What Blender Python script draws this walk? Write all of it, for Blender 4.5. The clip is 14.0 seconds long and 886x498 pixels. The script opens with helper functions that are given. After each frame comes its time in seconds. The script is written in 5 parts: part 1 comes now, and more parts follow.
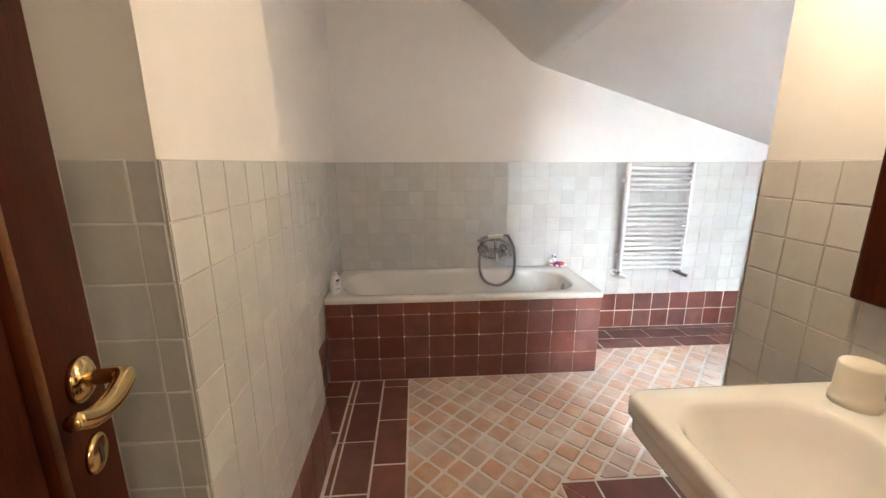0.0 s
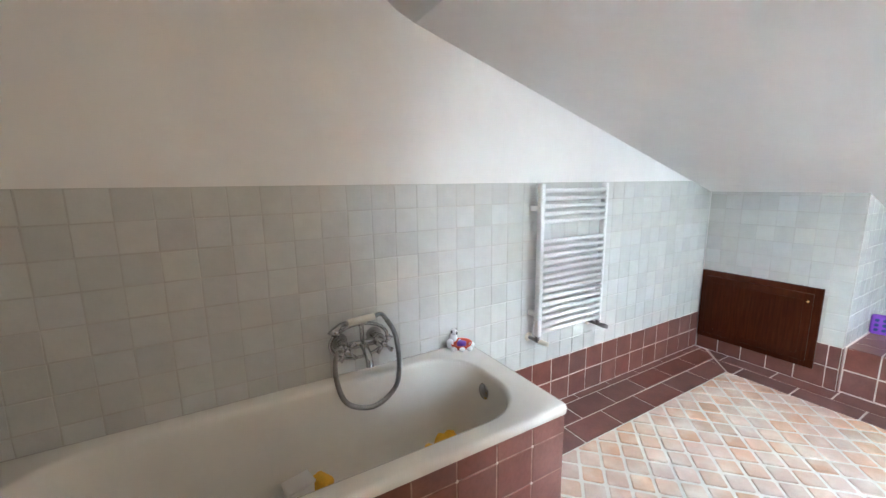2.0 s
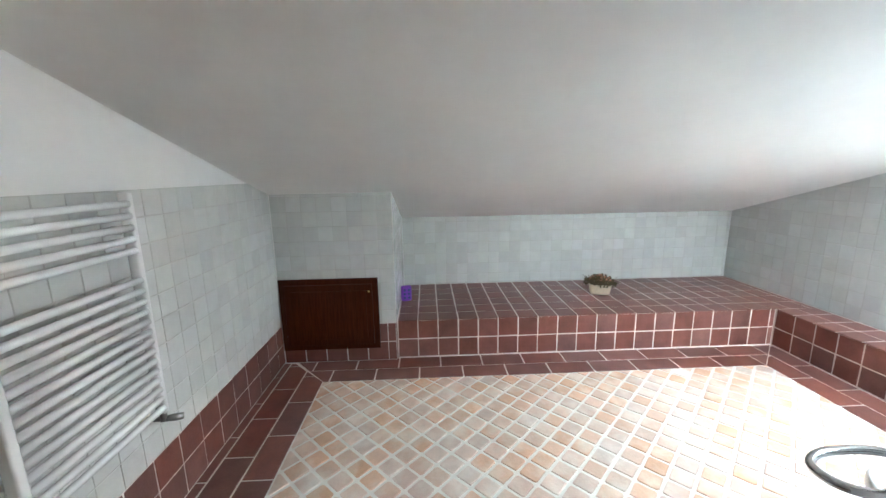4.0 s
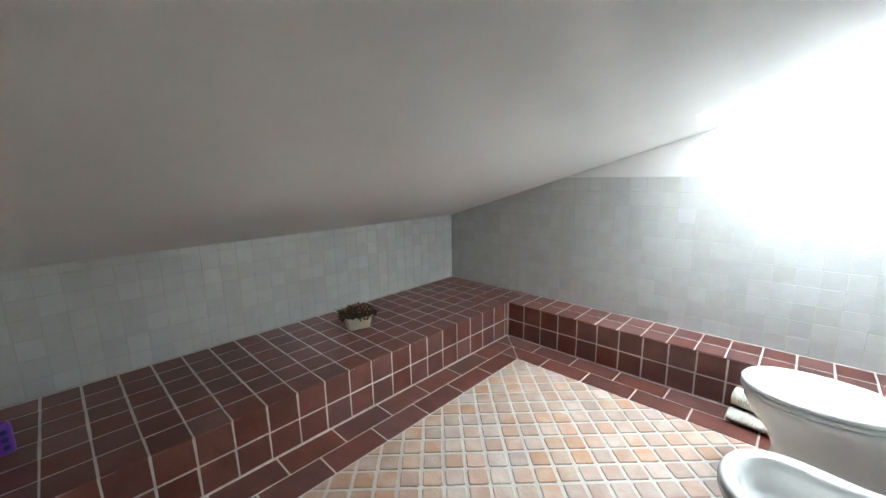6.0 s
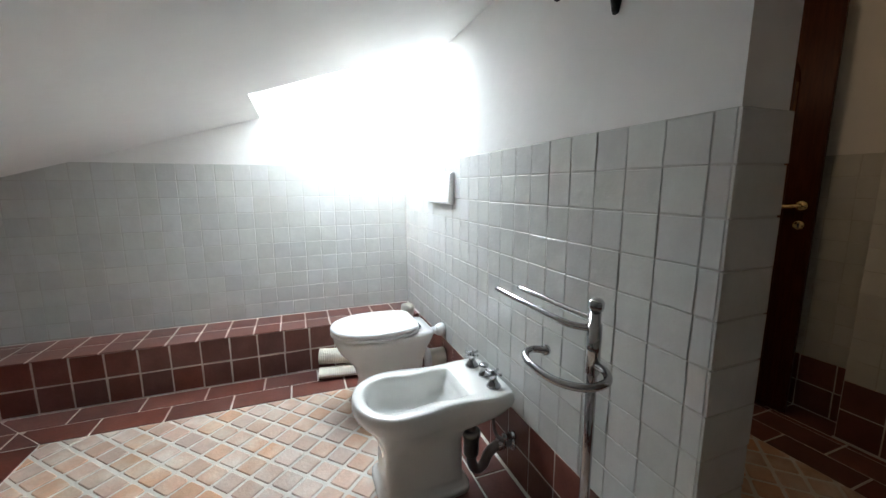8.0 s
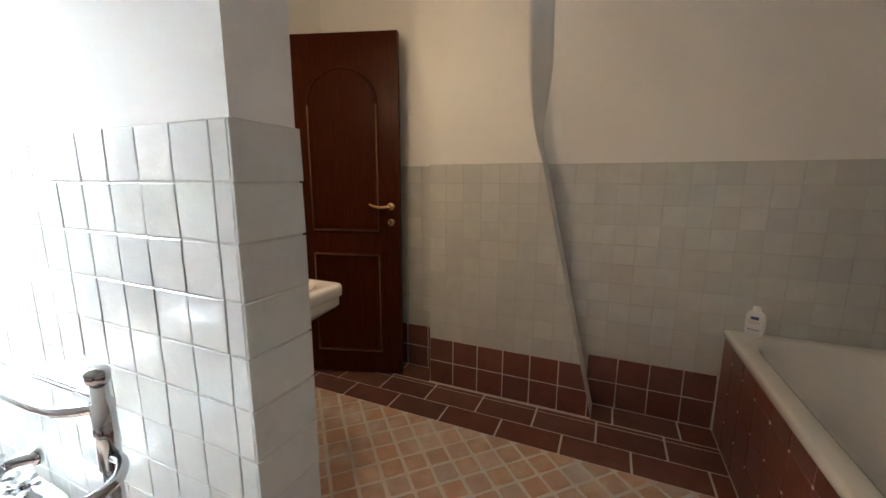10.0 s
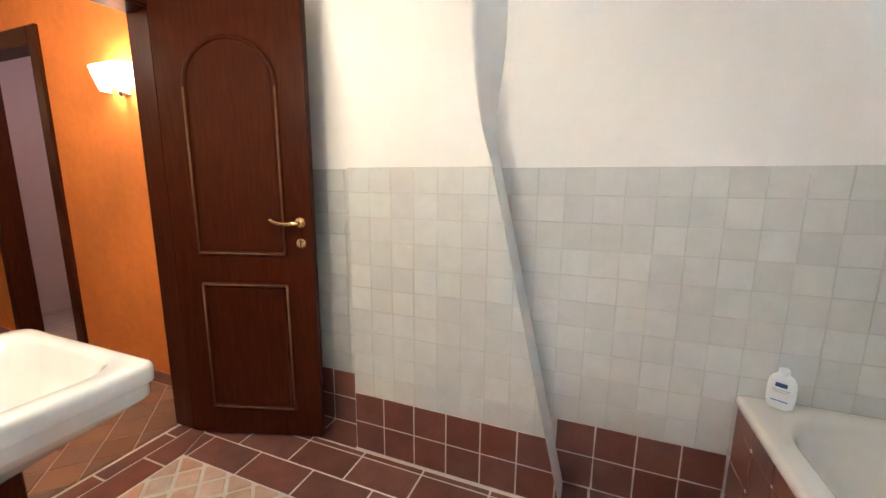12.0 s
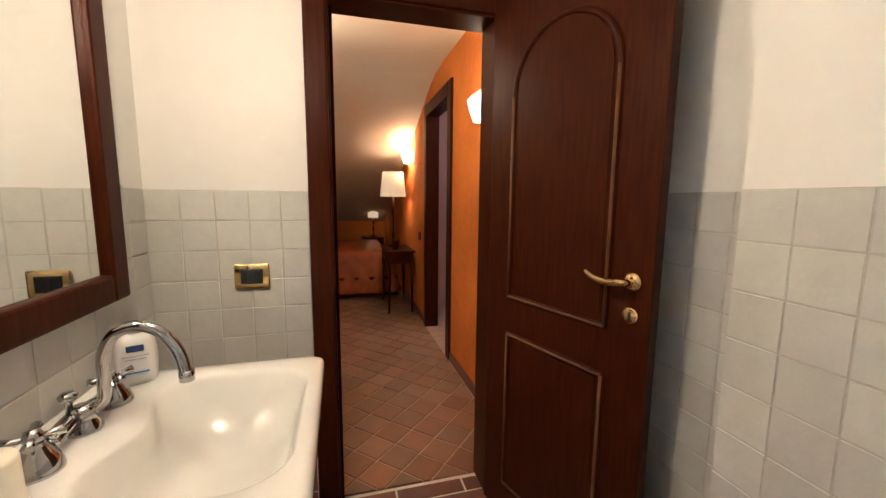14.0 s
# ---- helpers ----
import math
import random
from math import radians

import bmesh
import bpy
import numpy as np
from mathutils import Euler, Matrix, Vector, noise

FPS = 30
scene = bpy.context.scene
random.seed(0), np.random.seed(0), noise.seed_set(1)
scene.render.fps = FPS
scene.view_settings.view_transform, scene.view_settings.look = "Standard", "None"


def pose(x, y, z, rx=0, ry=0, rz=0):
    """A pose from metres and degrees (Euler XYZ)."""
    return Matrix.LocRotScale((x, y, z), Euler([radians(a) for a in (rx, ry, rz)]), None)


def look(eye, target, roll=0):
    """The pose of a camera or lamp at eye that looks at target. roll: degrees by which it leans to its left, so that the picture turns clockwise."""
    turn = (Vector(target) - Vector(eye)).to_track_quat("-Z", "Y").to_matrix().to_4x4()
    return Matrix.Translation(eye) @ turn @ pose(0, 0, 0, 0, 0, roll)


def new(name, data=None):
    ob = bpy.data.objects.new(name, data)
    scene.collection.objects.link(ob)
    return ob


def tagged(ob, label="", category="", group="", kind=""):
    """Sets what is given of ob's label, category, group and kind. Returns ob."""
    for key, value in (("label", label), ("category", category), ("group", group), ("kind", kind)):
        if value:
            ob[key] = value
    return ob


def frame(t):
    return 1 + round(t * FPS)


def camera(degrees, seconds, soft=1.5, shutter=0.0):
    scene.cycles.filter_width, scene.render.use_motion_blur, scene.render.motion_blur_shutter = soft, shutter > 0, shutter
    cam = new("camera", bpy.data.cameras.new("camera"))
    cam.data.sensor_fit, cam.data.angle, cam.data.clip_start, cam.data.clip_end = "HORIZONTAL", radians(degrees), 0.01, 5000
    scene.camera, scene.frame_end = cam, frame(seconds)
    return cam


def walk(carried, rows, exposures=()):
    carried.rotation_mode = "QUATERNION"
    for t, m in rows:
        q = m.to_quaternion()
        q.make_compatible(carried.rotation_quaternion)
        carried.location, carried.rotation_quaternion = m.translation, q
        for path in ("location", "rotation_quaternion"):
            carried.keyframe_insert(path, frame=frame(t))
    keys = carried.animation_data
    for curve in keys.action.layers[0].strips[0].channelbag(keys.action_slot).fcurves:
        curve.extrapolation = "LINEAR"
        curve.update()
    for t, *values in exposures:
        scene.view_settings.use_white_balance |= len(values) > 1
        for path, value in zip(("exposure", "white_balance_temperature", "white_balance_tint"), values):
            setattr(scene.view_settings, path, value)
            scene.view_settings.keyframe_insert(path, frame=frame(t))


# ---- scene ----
cam = camera(98.6, 14.0)
PATH = [
    (0, (0.411, 0.205, 1.315), (0.551, 2.151, 0.876), -0.1),
    (0.5, (0.418, 0.531, 1.316), (0.637, 2.476, 0.906), 0.0),
    (1, (0.447, 0.852, 1.293), (0.707, 2.803, 0.938), 0.0),
    (1.5, (0.466, 1.211, 1.304), (1.065, 3.09, 0.969), -0.1),
    (2, (0.552, 1.494, 1.322), (1.537, 3.201, 0.985), -0.7),
    (2.5, (0.678, 1.712, 1.343), (1.951, 3.22, 1.024), -0.8),
    (3, (0.781, 1.888, 1.333), (2.506, 2.849, 1.016), -0.8),
    (3.5, (0.943, 1.959, 1.327), (2.891, 2.252, 0.981), -0.7),
    (3.7, (1.015, 1.948, 1.354), (2.977, 2.078, 0.988), -0.8),
    (5.8, (1.97, 1.853, 1.373), (3.487, 0.606, 0.989), -1.4),
    (6, (2.056, 1.85, 1.358), (3.425, 0.442, 0.979), -1.1),
    (6.5, (2.207, 1.828, 1.338), (2.878, -0.016, 0.951), -0.6),
    (7, (2.265, 1.732, 1.32), (2.338, -0.228, 0.931), -0.3),
    (7.5, (2.313, 1.71, 1.285), (1.985, -0.226, 0.907), -0.3),
    (8, (2.322, 1.738, 1.179), (1.622, -0.107, 0.855), -0.2),
    (8.5, (2.243, 1.78, 1.172), (1.094, 0.175, 0.846), 0.1),
    (9, (2.157, 1.797, 1.17), (0.65, 0.523, 0.846), 0.1),
    (9.2, (2.124, 1.806, 1.178), (0.53, 0.643, 0.851), 0.1),
    (11.3, (1.693, 1.836, 1.251), (-0.202, 1.298, 0.902), 0.4),
    (11.5, (1.621, 1.842, 1.252), (-0.262, 1.264, 0.906), 0.4),
    (12, (1.392, 1.843, 1.261), (-0.442, 1.123, 0.92), 0.4),
    (12.5, (1.19, 1.84, 1.27), (-0.526, 0.871, 0.932), 0.4),
    (13, (1.03, 1.803, 1.285), (-0.188, 0.253, 0.946), 0.1),
    (13.5, (0.926, 1.631, 1.303), (0.063, -0.148, 1.001), 0.6),
    (13.8, (0.875, 1.536, 1.302), (0.216, -0.335, 1.044), 0.4),
    (14, (0.797, 1.46, 1.296), (0.277, -0.455, 1.04), 0.5),
]
EXPOSURES = [(0.0, 8.1, 5500, 6), (1.0, 8.0, 5350, 4), (2.5, 7.65, 5200, 3), (3.0, 7.55, 5200, 2), (3.7, 7.1, 5350, 2), (6.0, 5.8, 5750, 4), (7.0, 5.1, 5800, 5), (8.0, 5.25, 5900, 6), (8.6, 5.4, 6100, 7), (9.2, 5.9, 6500, 8), (10.1, 7.4, 5600, 4), (11.3, 8.8, 4800, 1), (12.5, 8.65, 4900, 2), (13.0, 8.2, 5450, 4), (14.0, 8.2, 5200, 4)]
walk(cam, [(t, look(eye, target, roll)) for t, eye, target, roll in PATH], EXPOSURES)

# ---- light ----
SUN_DIR = Vector((-1.18, -1.07, -1.10)).normalized()
world = bpy.data.worlds.new("sky")
scene.world = world
world.use_nodes = True
wn = world.node_tree.nodes
sky = wn.new("ShaderNodeTexSky")
sky.sky_type = "NISHITA"
sky.sun_disc = False
sky.sun_elevation = radians(34.6)
sky.sun_rotation = math.atan2(-SUN_DIR.x, -SUN_DIR.y)
wn["Background"].inputs["Strength"].default_value = 0.03
world.node_tree.links.new(sky.outputs[0], wn["Background"].inputs["Color"])

sun = new("sun", bpy.data.lights.new("sun", "SUN"))
sun.data.energy = 0.75
sun.data.angle = radians(0.6)
sun.data.color = (1.0, 0.965, 0.92)
sun.matrix_world = look((6, 5, 8), Vector((6, 5, 8)) + SUN_DIR)


def area_lamp(name, m, w, h, power, color):
    d = bpy.data.lights.new(name, "AREA")
    d.shape, d.size, d.size_y, d.energy, d.color = "RECTANGLE", w, h, power, color
    ob = new(name, d)
    ob.matrix_world = m
    return ob


def bulb_light(name, place, power, color, radius=0.03):
    d = bpy.data.lights.new(name, "POINT")
    d.energy, d.color, d.shadow_soft_size = power, color, radius
    ob = new(name, d)
    ob.location = place
    return ob


# roof slope: height of the ceiling underside over the plan
def slope_z(x):
    return 1.24 + 0.295 * (3.79 - x)


TILT = math.atan(0.295)
# daylight of the sky in the skylight opening
area_lamp("skylight_daylight", pose(2.10, -0.60, slope_z(2.10) + 0.19, 45, 0, 0), 0.54, 0.30, 0.50, (0.86, 0.92, 0.98))
WARM = (1.0, 0.62, 0.32)
bulb_light("basin_bulb", (1.10, 0.84, 1.90), 0.082, (1.0, 0.68, 0.40), 0.05)
bulb_light("sconce_bulb_near", (0.03, -0.61, 1.83), 0.026, WARM, 0.03)
bulb_light("sconce_bulb_far", (0.03, -3.10, 1.80), 0.065, WARM, 0.03)
bulb_light("table_lamp_bulb", (0.17, -3.20, 1.48), 0.022, WARM, 0.03)
bulb_light("bedside_bulb", (0.21, -5.55, 0.98), 0.002, WARM, 0.02)
# fill light added to brighten the corridor wall; no lamp known there
bulb_light("corridor_bulb", (-0.6, -1.6, 2.2), 0.026, (1.0, 0.86, 0.86), 0.08)
# unseen warm fill, added to send more bedroom light through the doorway
bulb_light("bedroom_bulb", (1.15, -0.95, 2.1), 0.070, (1.0, 0.70, 0.42), 0.08)


# ---- materials ----
def mat(name, base, rough=0.5, metal=0.0, var=0.12, scale=6.0, bump=0.0, bscale=40.0, spec=0.5, obj_var=0.0,
        hue=0.0, coat=0.0, second=None, sec_scale=3.0, sec_amount=0.5, rough_var=0.0, stretch=None, island=False):
    m = bpy.data.materials.new(name)
    m.use_nodes = True
    nt = m.node_tree
    n, l = nt.nodes, nt.links
    b = n["Principled BSDF"]
    b.inputs["Roughness"].default_value = rough
    b.inputs["Metallic"].default_value = metal
    b.inputs["Specular IOR Level"].default_value = spec
    b.inputs["Coat Weight"].default_value = coat
    b.inputs["Coat Roughness"].default_value = 0.08
    geo = n.new("ShaderNodeNewGeometry")
    mp = n.new("ShaderNodeMapping")
    if stretch:
        tc = n.new("ShaderNodeTexCoord")
        l.new(tc.outputs["Object"], mp.inputs["Vector"])
        mp.inputs["Scale"].default_value = stretch
    else:
        l.new(geo.outputs["Position"], mp.inputs["Vector"])
    n1 = n.new("ShaderNodeTexNoise")
    n1.inputs["Scale"].default_value = scale
    n1.inputs["Detail"].default_value = 5
    n2 = n.new("ShaderNodeTexNoise")
    n2.inputs["Scale"].default_value = scale * 9
    n2.inputs["Detail"].default_value = 3
    for k in (n1, n2):
        l.new(mp.outputs[0], k.inputs["Vector"])
    add = n.new("ShaderNodeMath")
    add.operation = "MULTIPLY_ADD"
    add.inputs[1].default_value = 0.45
    l.new(n2.outputs["Fac"], add.inputs[0])
    l.new(n1.outputs["Fac"], add.inputs[2])
    ramp = n.new("ShaderNodeMapRange")
    ramp.inputs[1].default_value, ramp.inputs[2].default_value = 0.45, 1.0
    ramp.inputs[3].default_value, ramp.inputs[4].default_value = 1 - var, 1 + var
    l.new(add.outputs[0], ramp.inputs[0])
    hsv = n.new("ShaderNodeHueSaturation")
    hsv.inputs["Color"].default_value = (*base, 1)
    col = hsv.inputs["Color"]
    if second:
        n3 = n.new("ShaderNodeTexNoise")
        n3.inputs["Scale"].default_value = sec_scale
        n3.inputs["Detail"].default_value = 6
        l.new(mp.outputs[0], n3.inputs["Vector"])
        r3 = n.new("ShaderNodeMapRange")
        r3.inputs[1].default_value, r3.inputs[2].default_value = 0.45, 0.7
        r3.inputs[4].default_value = sec_amount
        l.new(n3.outputs["Fac"], r3.inputs[0])
        mx = n.new("ShaderNodeMix")
        mx.data_type = "RGBA"
        mx.inputs["A"].default_value, mx.inputs["B"].default_value = (*base, 1), (*second, 1)
        l.new(r3.outputs[0], mx.inputs["Factor"])
        l.new(mx.outputs["Result"], col)
    val = ramp.outputs[0]
    if obj_var or hue:
        oi = n.new("ShaderNodeObjectInfo")
        src = geo.outputs["Random Per Island"] if island else oi.outputs["Random"]
        if obj_var:
            r = n.new("ShaderNodeMapRange")
            r.inputs[3].default_value, r.inputs[4].default_value = 1 - obj_var, 1 + obj_var
            l.new(src, r.inputs[0])
            mu = n.new("ShaderNodeMath")
            mu.operation = "MULTIPLY"
            l.new(r.outputs[0], mu.inputs[0])
            l.new(val, mu.inputs[1])
            val = mu.outputs[0]
        if hue:
            fr = n.new("ShaderNodeMath")
            fr.operation = "MULTIPLY"
            fr.inputs[1].default_value = 7.31
            l.new(src, fr.inputs[0])
            fr2 = n.new("ShaderNodeMath")
            fr2.operation = "FRACT"
            l.new(fr.outputs[0], fr2.inputs[0])
            r2 = n.new("ShaderNodeMapRange")
            r2.inputs[3].default_value, r2.inputs[4].default_value = 1 - hue, 1 + hue
            l.new(fr2.outputs[0], r2.inputs[0])
            l.new(r2.outputs[0], hsv.inputs["Saturation"])
    l.new(val, hsv.inputs["Value"])
    l.new(hsv.outputs[0], b.inputs["Base Color"])
    if rough_var:
        rr = n.new("ShaderNodeMapRange")
        rr.inputs[1].default_value, rr.inputs[2].default_value = 0.3, 0.8
        rr.inputs[3].default_value, rr.inputs[4].default_value = max(0.02, rough - rough_var), rough + rough_var
        l.new(n1.outputs["Fac"], rr.inputs[0])
        l.new(rr.outputs[0], b.inputs["Roughness"])
    if bump:
        n4 = n.new("ShaderNodeTexNoise")
        n4.inputs["Scale"].default_value = bscale
        n4.inputs["Detail"].default_value = 4
        l.new(mp.outputs[0], n4.inputs["Vector"])
        bp = n.new("ShaderNodeBump")
        bp.inputs["Strength"].default_value = bump
        bp.inputs["Distance"].default_value = 0.01
        l.new(n4.outputs["Fac"], bp.inputs["Height"])
        l.new(bp.outputs[0], b.inputs["Normal"])
    return m


def glow_mat(name, color, strength, base=(0.8, 0.75, 0.65)):
    m = mat(name, base, 0.6, var=0.05)
    b = m.node_tree.nodes["Principled BSDF"]
    b.inputs["Emission Color"].default_value = (*color, 1)
    b.inputs["Emission Strength"].default_value = strength
    return m


PLASTER = mat("white_plaster", (0.83, 0.82, 0.795), 0.85, var=0.03, scale=1.5, bump=0.12, bscale=18, spec=0.2)
WHITE_TILE = mat("white_glazed_tile", (0.605, 0.610, 0.580), 0.15, var=0.05, scale=14, bump=0.16, bscale=22, obj_var=0.055, hue=0.4, rough_var=0.06)
WHITE_TILE_J = mat("white_glazed_tile_joined", (0.605, 0.610, 0.580), 0.15, var=0.05, scale=14, bump=0.16, bscale=22, obj_var=0.055, hue=0.4, rough_var=0.06, island=True)
WHITE_GROUT = mat("white_wall_grout", (0.52, 0.51, 0.475), 0.9, var=0.12, scale=12, bump=0.2, bscale=120, spec=0.1)
BROWN_TILE = mat("brown_terracotta_tile", (0.168, 0.062, 0.046), 0.36, var=0.22, scale=9, bump=0.10, bscale=60, obj_var=0.16, hue=0.12, rough_var=0.04, second=(0.225, 0.093, 0.071), sec_scale=7, sec_amount=0.5)
BROWN_GROUT = mat("pale_tile_grout", (0.74, 0.68, 0.62), 0.92, var=0.2, scale=14, bump=0.25, bscale=140, spec=0.1)
DARK_GROUT = mat("stained_tile_grout", (0.36, 0.25, 0.21), 0.92, var=0.6, scale=22, bump=0.25, bscale=140, spec=0.1)
PALE_TILE = mat("tumbled_beige_tile", (0.60, 0.41, 0.30), 0.42, var=0.12, scale=16, bump=0.16, bscale=70, obj_var=0.10, hue=0.30, second=(0.70, 0.61, 0.51), sec_scale=7, sec_amount=0.9, rough_var=0.12)
PALE_TILE_J = mat("tumbled_beige_tile_joined", (0.60, 0.41, 0.30), 0.42, var=0.12, scale=16, bump=0.16, bscale=70, obj_var=0.10, hue=0.30, second=(0.70, 0.61, 0.51), sec_scale=7, sec_amount=0.9, rough_var=0.12, island=True)
PALE_GROUT = mat("cream_floor_grout", (0.74, 0.70, 0.63), 0.8, var=0.08, scale=14, bump=0.25, bscale=120, spec=0.2)
BED_TILE = mat("bedroom_terracotta_tile", (0.245, 0.138, 0.085), 0.45, var=0.15, scale=9, bump=0.1, bscale=60, obj_var=0.2, hue=0.15, rough_var=0.1)
WOOD = mat("dark_stained_walnut", (0.045, 0.0096, 0.0028), 0.36, var=0.35, scale=6, bump=0.06, bscale=30, stretch=(14, 14, 1.2), second=(0.060, 0.0145, 0.0043), sec_scale=5, sec_amount=0.6, spec=0.09)
WOOD_WORN = mat("worn_moulding_wood", (0.125, 0.050, 0.015), 0.45, var=0.4, scale=20, bump=0.1, bscale=60, second=(0.19, 0.090, 0.032), sec_scale=14, sec_amount=0.6)
ENAMEL = mat("white_enamel", (0.80, 0.80, 0.77), 0.09, var=0.02, scale=3, coat=0.4)
ACRYLIC = mat("bath_acrylic", (0.76, 0.74, 0.69), 0.14, var=0.03, scale=3, coat=0.3)
WHITE_PAINT = mat("white_radiator_paint", (0.82, 0.82, 0.80), 0.25, var=0.02, scale=5)
PLASTIC = mat("white_plastic", (0.78, 0.78, 0.77), 0.3, var=0.02, scale=5)
CREAM_PLASTIC = mat("cream_plastic", (0.78, 0.74, 0.62), 0.35, var=0.03, scale=5)
CHROME = mat("chrome", (0.48, 0.48, 0.49), 0.06, 1.0, var=0.03, scale=10)
DULL_STEEL = mat("dull_steel", (0.27, 0.26, 0.25), 0.32, 1.0, var=0.2, scale=20)
BRASS = mat("polished_brass", (0.86, 0.64, 0.28), 0.13, 1.0, var=0.1, scale=20)
IRON = mat("black_wrought_iron", (0.012, 0.011, 0.010), 0.55, 0.6, var=0.3, scale=30, bump=0.2, bscale=80)
BLACK = mat("black_plastic", (0.015, 0.015, 0.016), 0.4, var=0.1)
MIRROR = mat("mirror_silver", (0.90, 0.91, 0.90), 0.015, 1.0, var=0.0)
GLASS = bpy.data.materials.new("clear_glass")
GLASS.use_nodes = True
_g = GLASS.node_tree.nodes["Principled BSDF"]
_g.inputs["Transmission Weight"].default_value = 1.0
_g.inputs["Roughness"].default_value = 0.0
_g.inputs["IOR"].default_value = 1.45
ORANGE = mat("orange_limewash", (0.62, 0.20, 0.030), 0.8, var=0.16, scale=2.2, bump=0.15, bscale=20, spec=0.2, second=(0.50, 0.17, 0.03), sec_scale=1.6, sec_amount=0.6)
BED_PLASTER = mat("cream_plaster", (0.76, 0.69, 0.58), 0.88, var=0.04, scale=1.4, bump=0.1, bscale=15, spec=0.15)
CORRIDOR = mat("pink_plaster", (0.62, 0.47, 0.42), 0.88, var=0.05, scale=2, spec=0.15)
SATIN = mat("orange_satin", (0.26, 0.062, 0.010), 0.34, var=0.3, scale=8, spec=0.25, bump=0.6, bscale=14)
SHADE = glow_mat("parchment_shade", (1.0, 0.62, 0.32), 0.0022)
SCONCE_GLASS = glow_mat("lit_opal_glass", (1.0, 0.80, 0.55), 0.013)
TOWEL = mat("white_ribbed_towel", (0.74, 0.70, 0.60), 0.95, var=0.08, scale=20, bump=0.5, bscale=160, spec=0.1)
WICKER = mat("pale_wicker", (0.68, 0.58, 0.42), 0.8, var=0.12, scale=60, bump=0.4, bscale=120)
STRAW = mat("dried_straw_flowers", (0.085, 0.058, 0.018), 0.9, var=0.5, scale=40, obj_var=0.3)
PINK_DRY = mat("dried_pink_petals", (0.42, 0.20, 0.13), 0.9, var=0.5, scale=40)
PURPLE = mat("purple_plastic", (0.17, 0.05, 0.42), 0.35, var=0.08, scale=20)
RED_PLASTIC = mat("orange_red_plastic", (0.62, 0.08, 0.03), 0.35, var=0.08, scale=20)
YELLOW = mat("yellow_sponge", (0.72, 0.42, 0.02), 0.7, var=0.15, scale=30, bump=0.4, bscale=120)
BLUE_PRINT = mat("blue_print", (0.05, 0.22, 0.55), 0.4, var=0.05)
NAVY_PRINT = mat("navy_print", (0.02, 0.05, 0.18), 0.4, var=0.05)
GREY_PRINT = mat("grey_print", (0.35, 0.38, 0.42), 0.4, var=0.05)


# ---- building helpers ----
def finish(name, bm, material, parent=None, label="", smooth=False):
    me = bpy.data.meshes.new(name)
    bmesh.ops.recalc_face_normals(bm, faces=bm.faces[:])
    bm.to_mesh(me)
    bm.free()
    if smooth:
        for p in me.polygons:
            p.use_smooth = True
    if material:
        me.materials.append(material)
    ob = new(name, me)
    if parent:
        ob.parent = parent
    if label:
        ob["label"] = label
    return ob


def part(name, bm, material, parent, label="", smooth=False):
    return finish(name, bm, material, parent, label, smooth)


def thing(name, label, category, m=None, group="", kind=""):
    ob = new(name)
    if m is not None:
        ob.matrix_world = m
    return tagged(ob, label, category, group, kind)


def box(x0, x1, y0, y1, z0, z1, bevel=0.0, bm=None, seg=2):
    own = bm is None
    bm = bm or bmesh.new()
    r = bmesh.ops.create_cube(bm, size=1.0, matrix=Matrix.Translation(((x0 + x1) / 2, (y0 + y1) / 2, (z0 + z1) / 2)) @ Matrix.Diagonal((x1 - x0, y1 - y0, z1 - z0, 1)))
    if bevel:
        es = list({e for v in r["verts"] for e in v.link_edges})
        bmesh.ops.bevel(bm, geom=es, offset=bevel, segments=seg, affect="EDGES", profile=0.5)
    return bm


def loft(rings, cap0=True, cap1=True, bm=None, closed=True):
    bm = bm or bmesh.new()
    rows = [[bm.verts.new(p) for p in r] for r in rings]
    n = len(rows[0])
    for a, b in zip(rows, rows[1:]):
        for i in range(n if closed else n - 1):
            j = (i + 1) % n
            bm.faces.new((a[i], a[j], b[j], b[i]))
    if cap0:
        bm.faces.new(list(reversed(rows[0])))
    if cap1:
        bm.faces.new(rows[-1])
    return bm


def circle(c, r, n=16, axis="z", r2=None):
    r2 = r2 or r
    out = []
    for i in range(n):
        a = 2 * math.pi * i / n
        u, v = r * math.cos(a), r2 * math.sin(a)
        out.append({"z": (c[0] + u, c[1] + v, c[2]), "x": (c[0], c[1] + u, c[2] + v), "y": (c[0] + v, c[1], c[2] + u)}[axis])
    return out


def lathe(profile, c=(0, 0, 0), axis="z", n=20, bm=None, cap=True):
    rings = []
    for r, h in profile:
        p = {"z": (c[0], c[1], c[2] + h), "x": (c[0] + h, c[1], c[2]), "y": (c[0], c[1] + h, c[2])}[axis]
        rings.append(circle(p, max(r, 1e-4), n, axis))
    return loft(rings, cap, cap, bm)


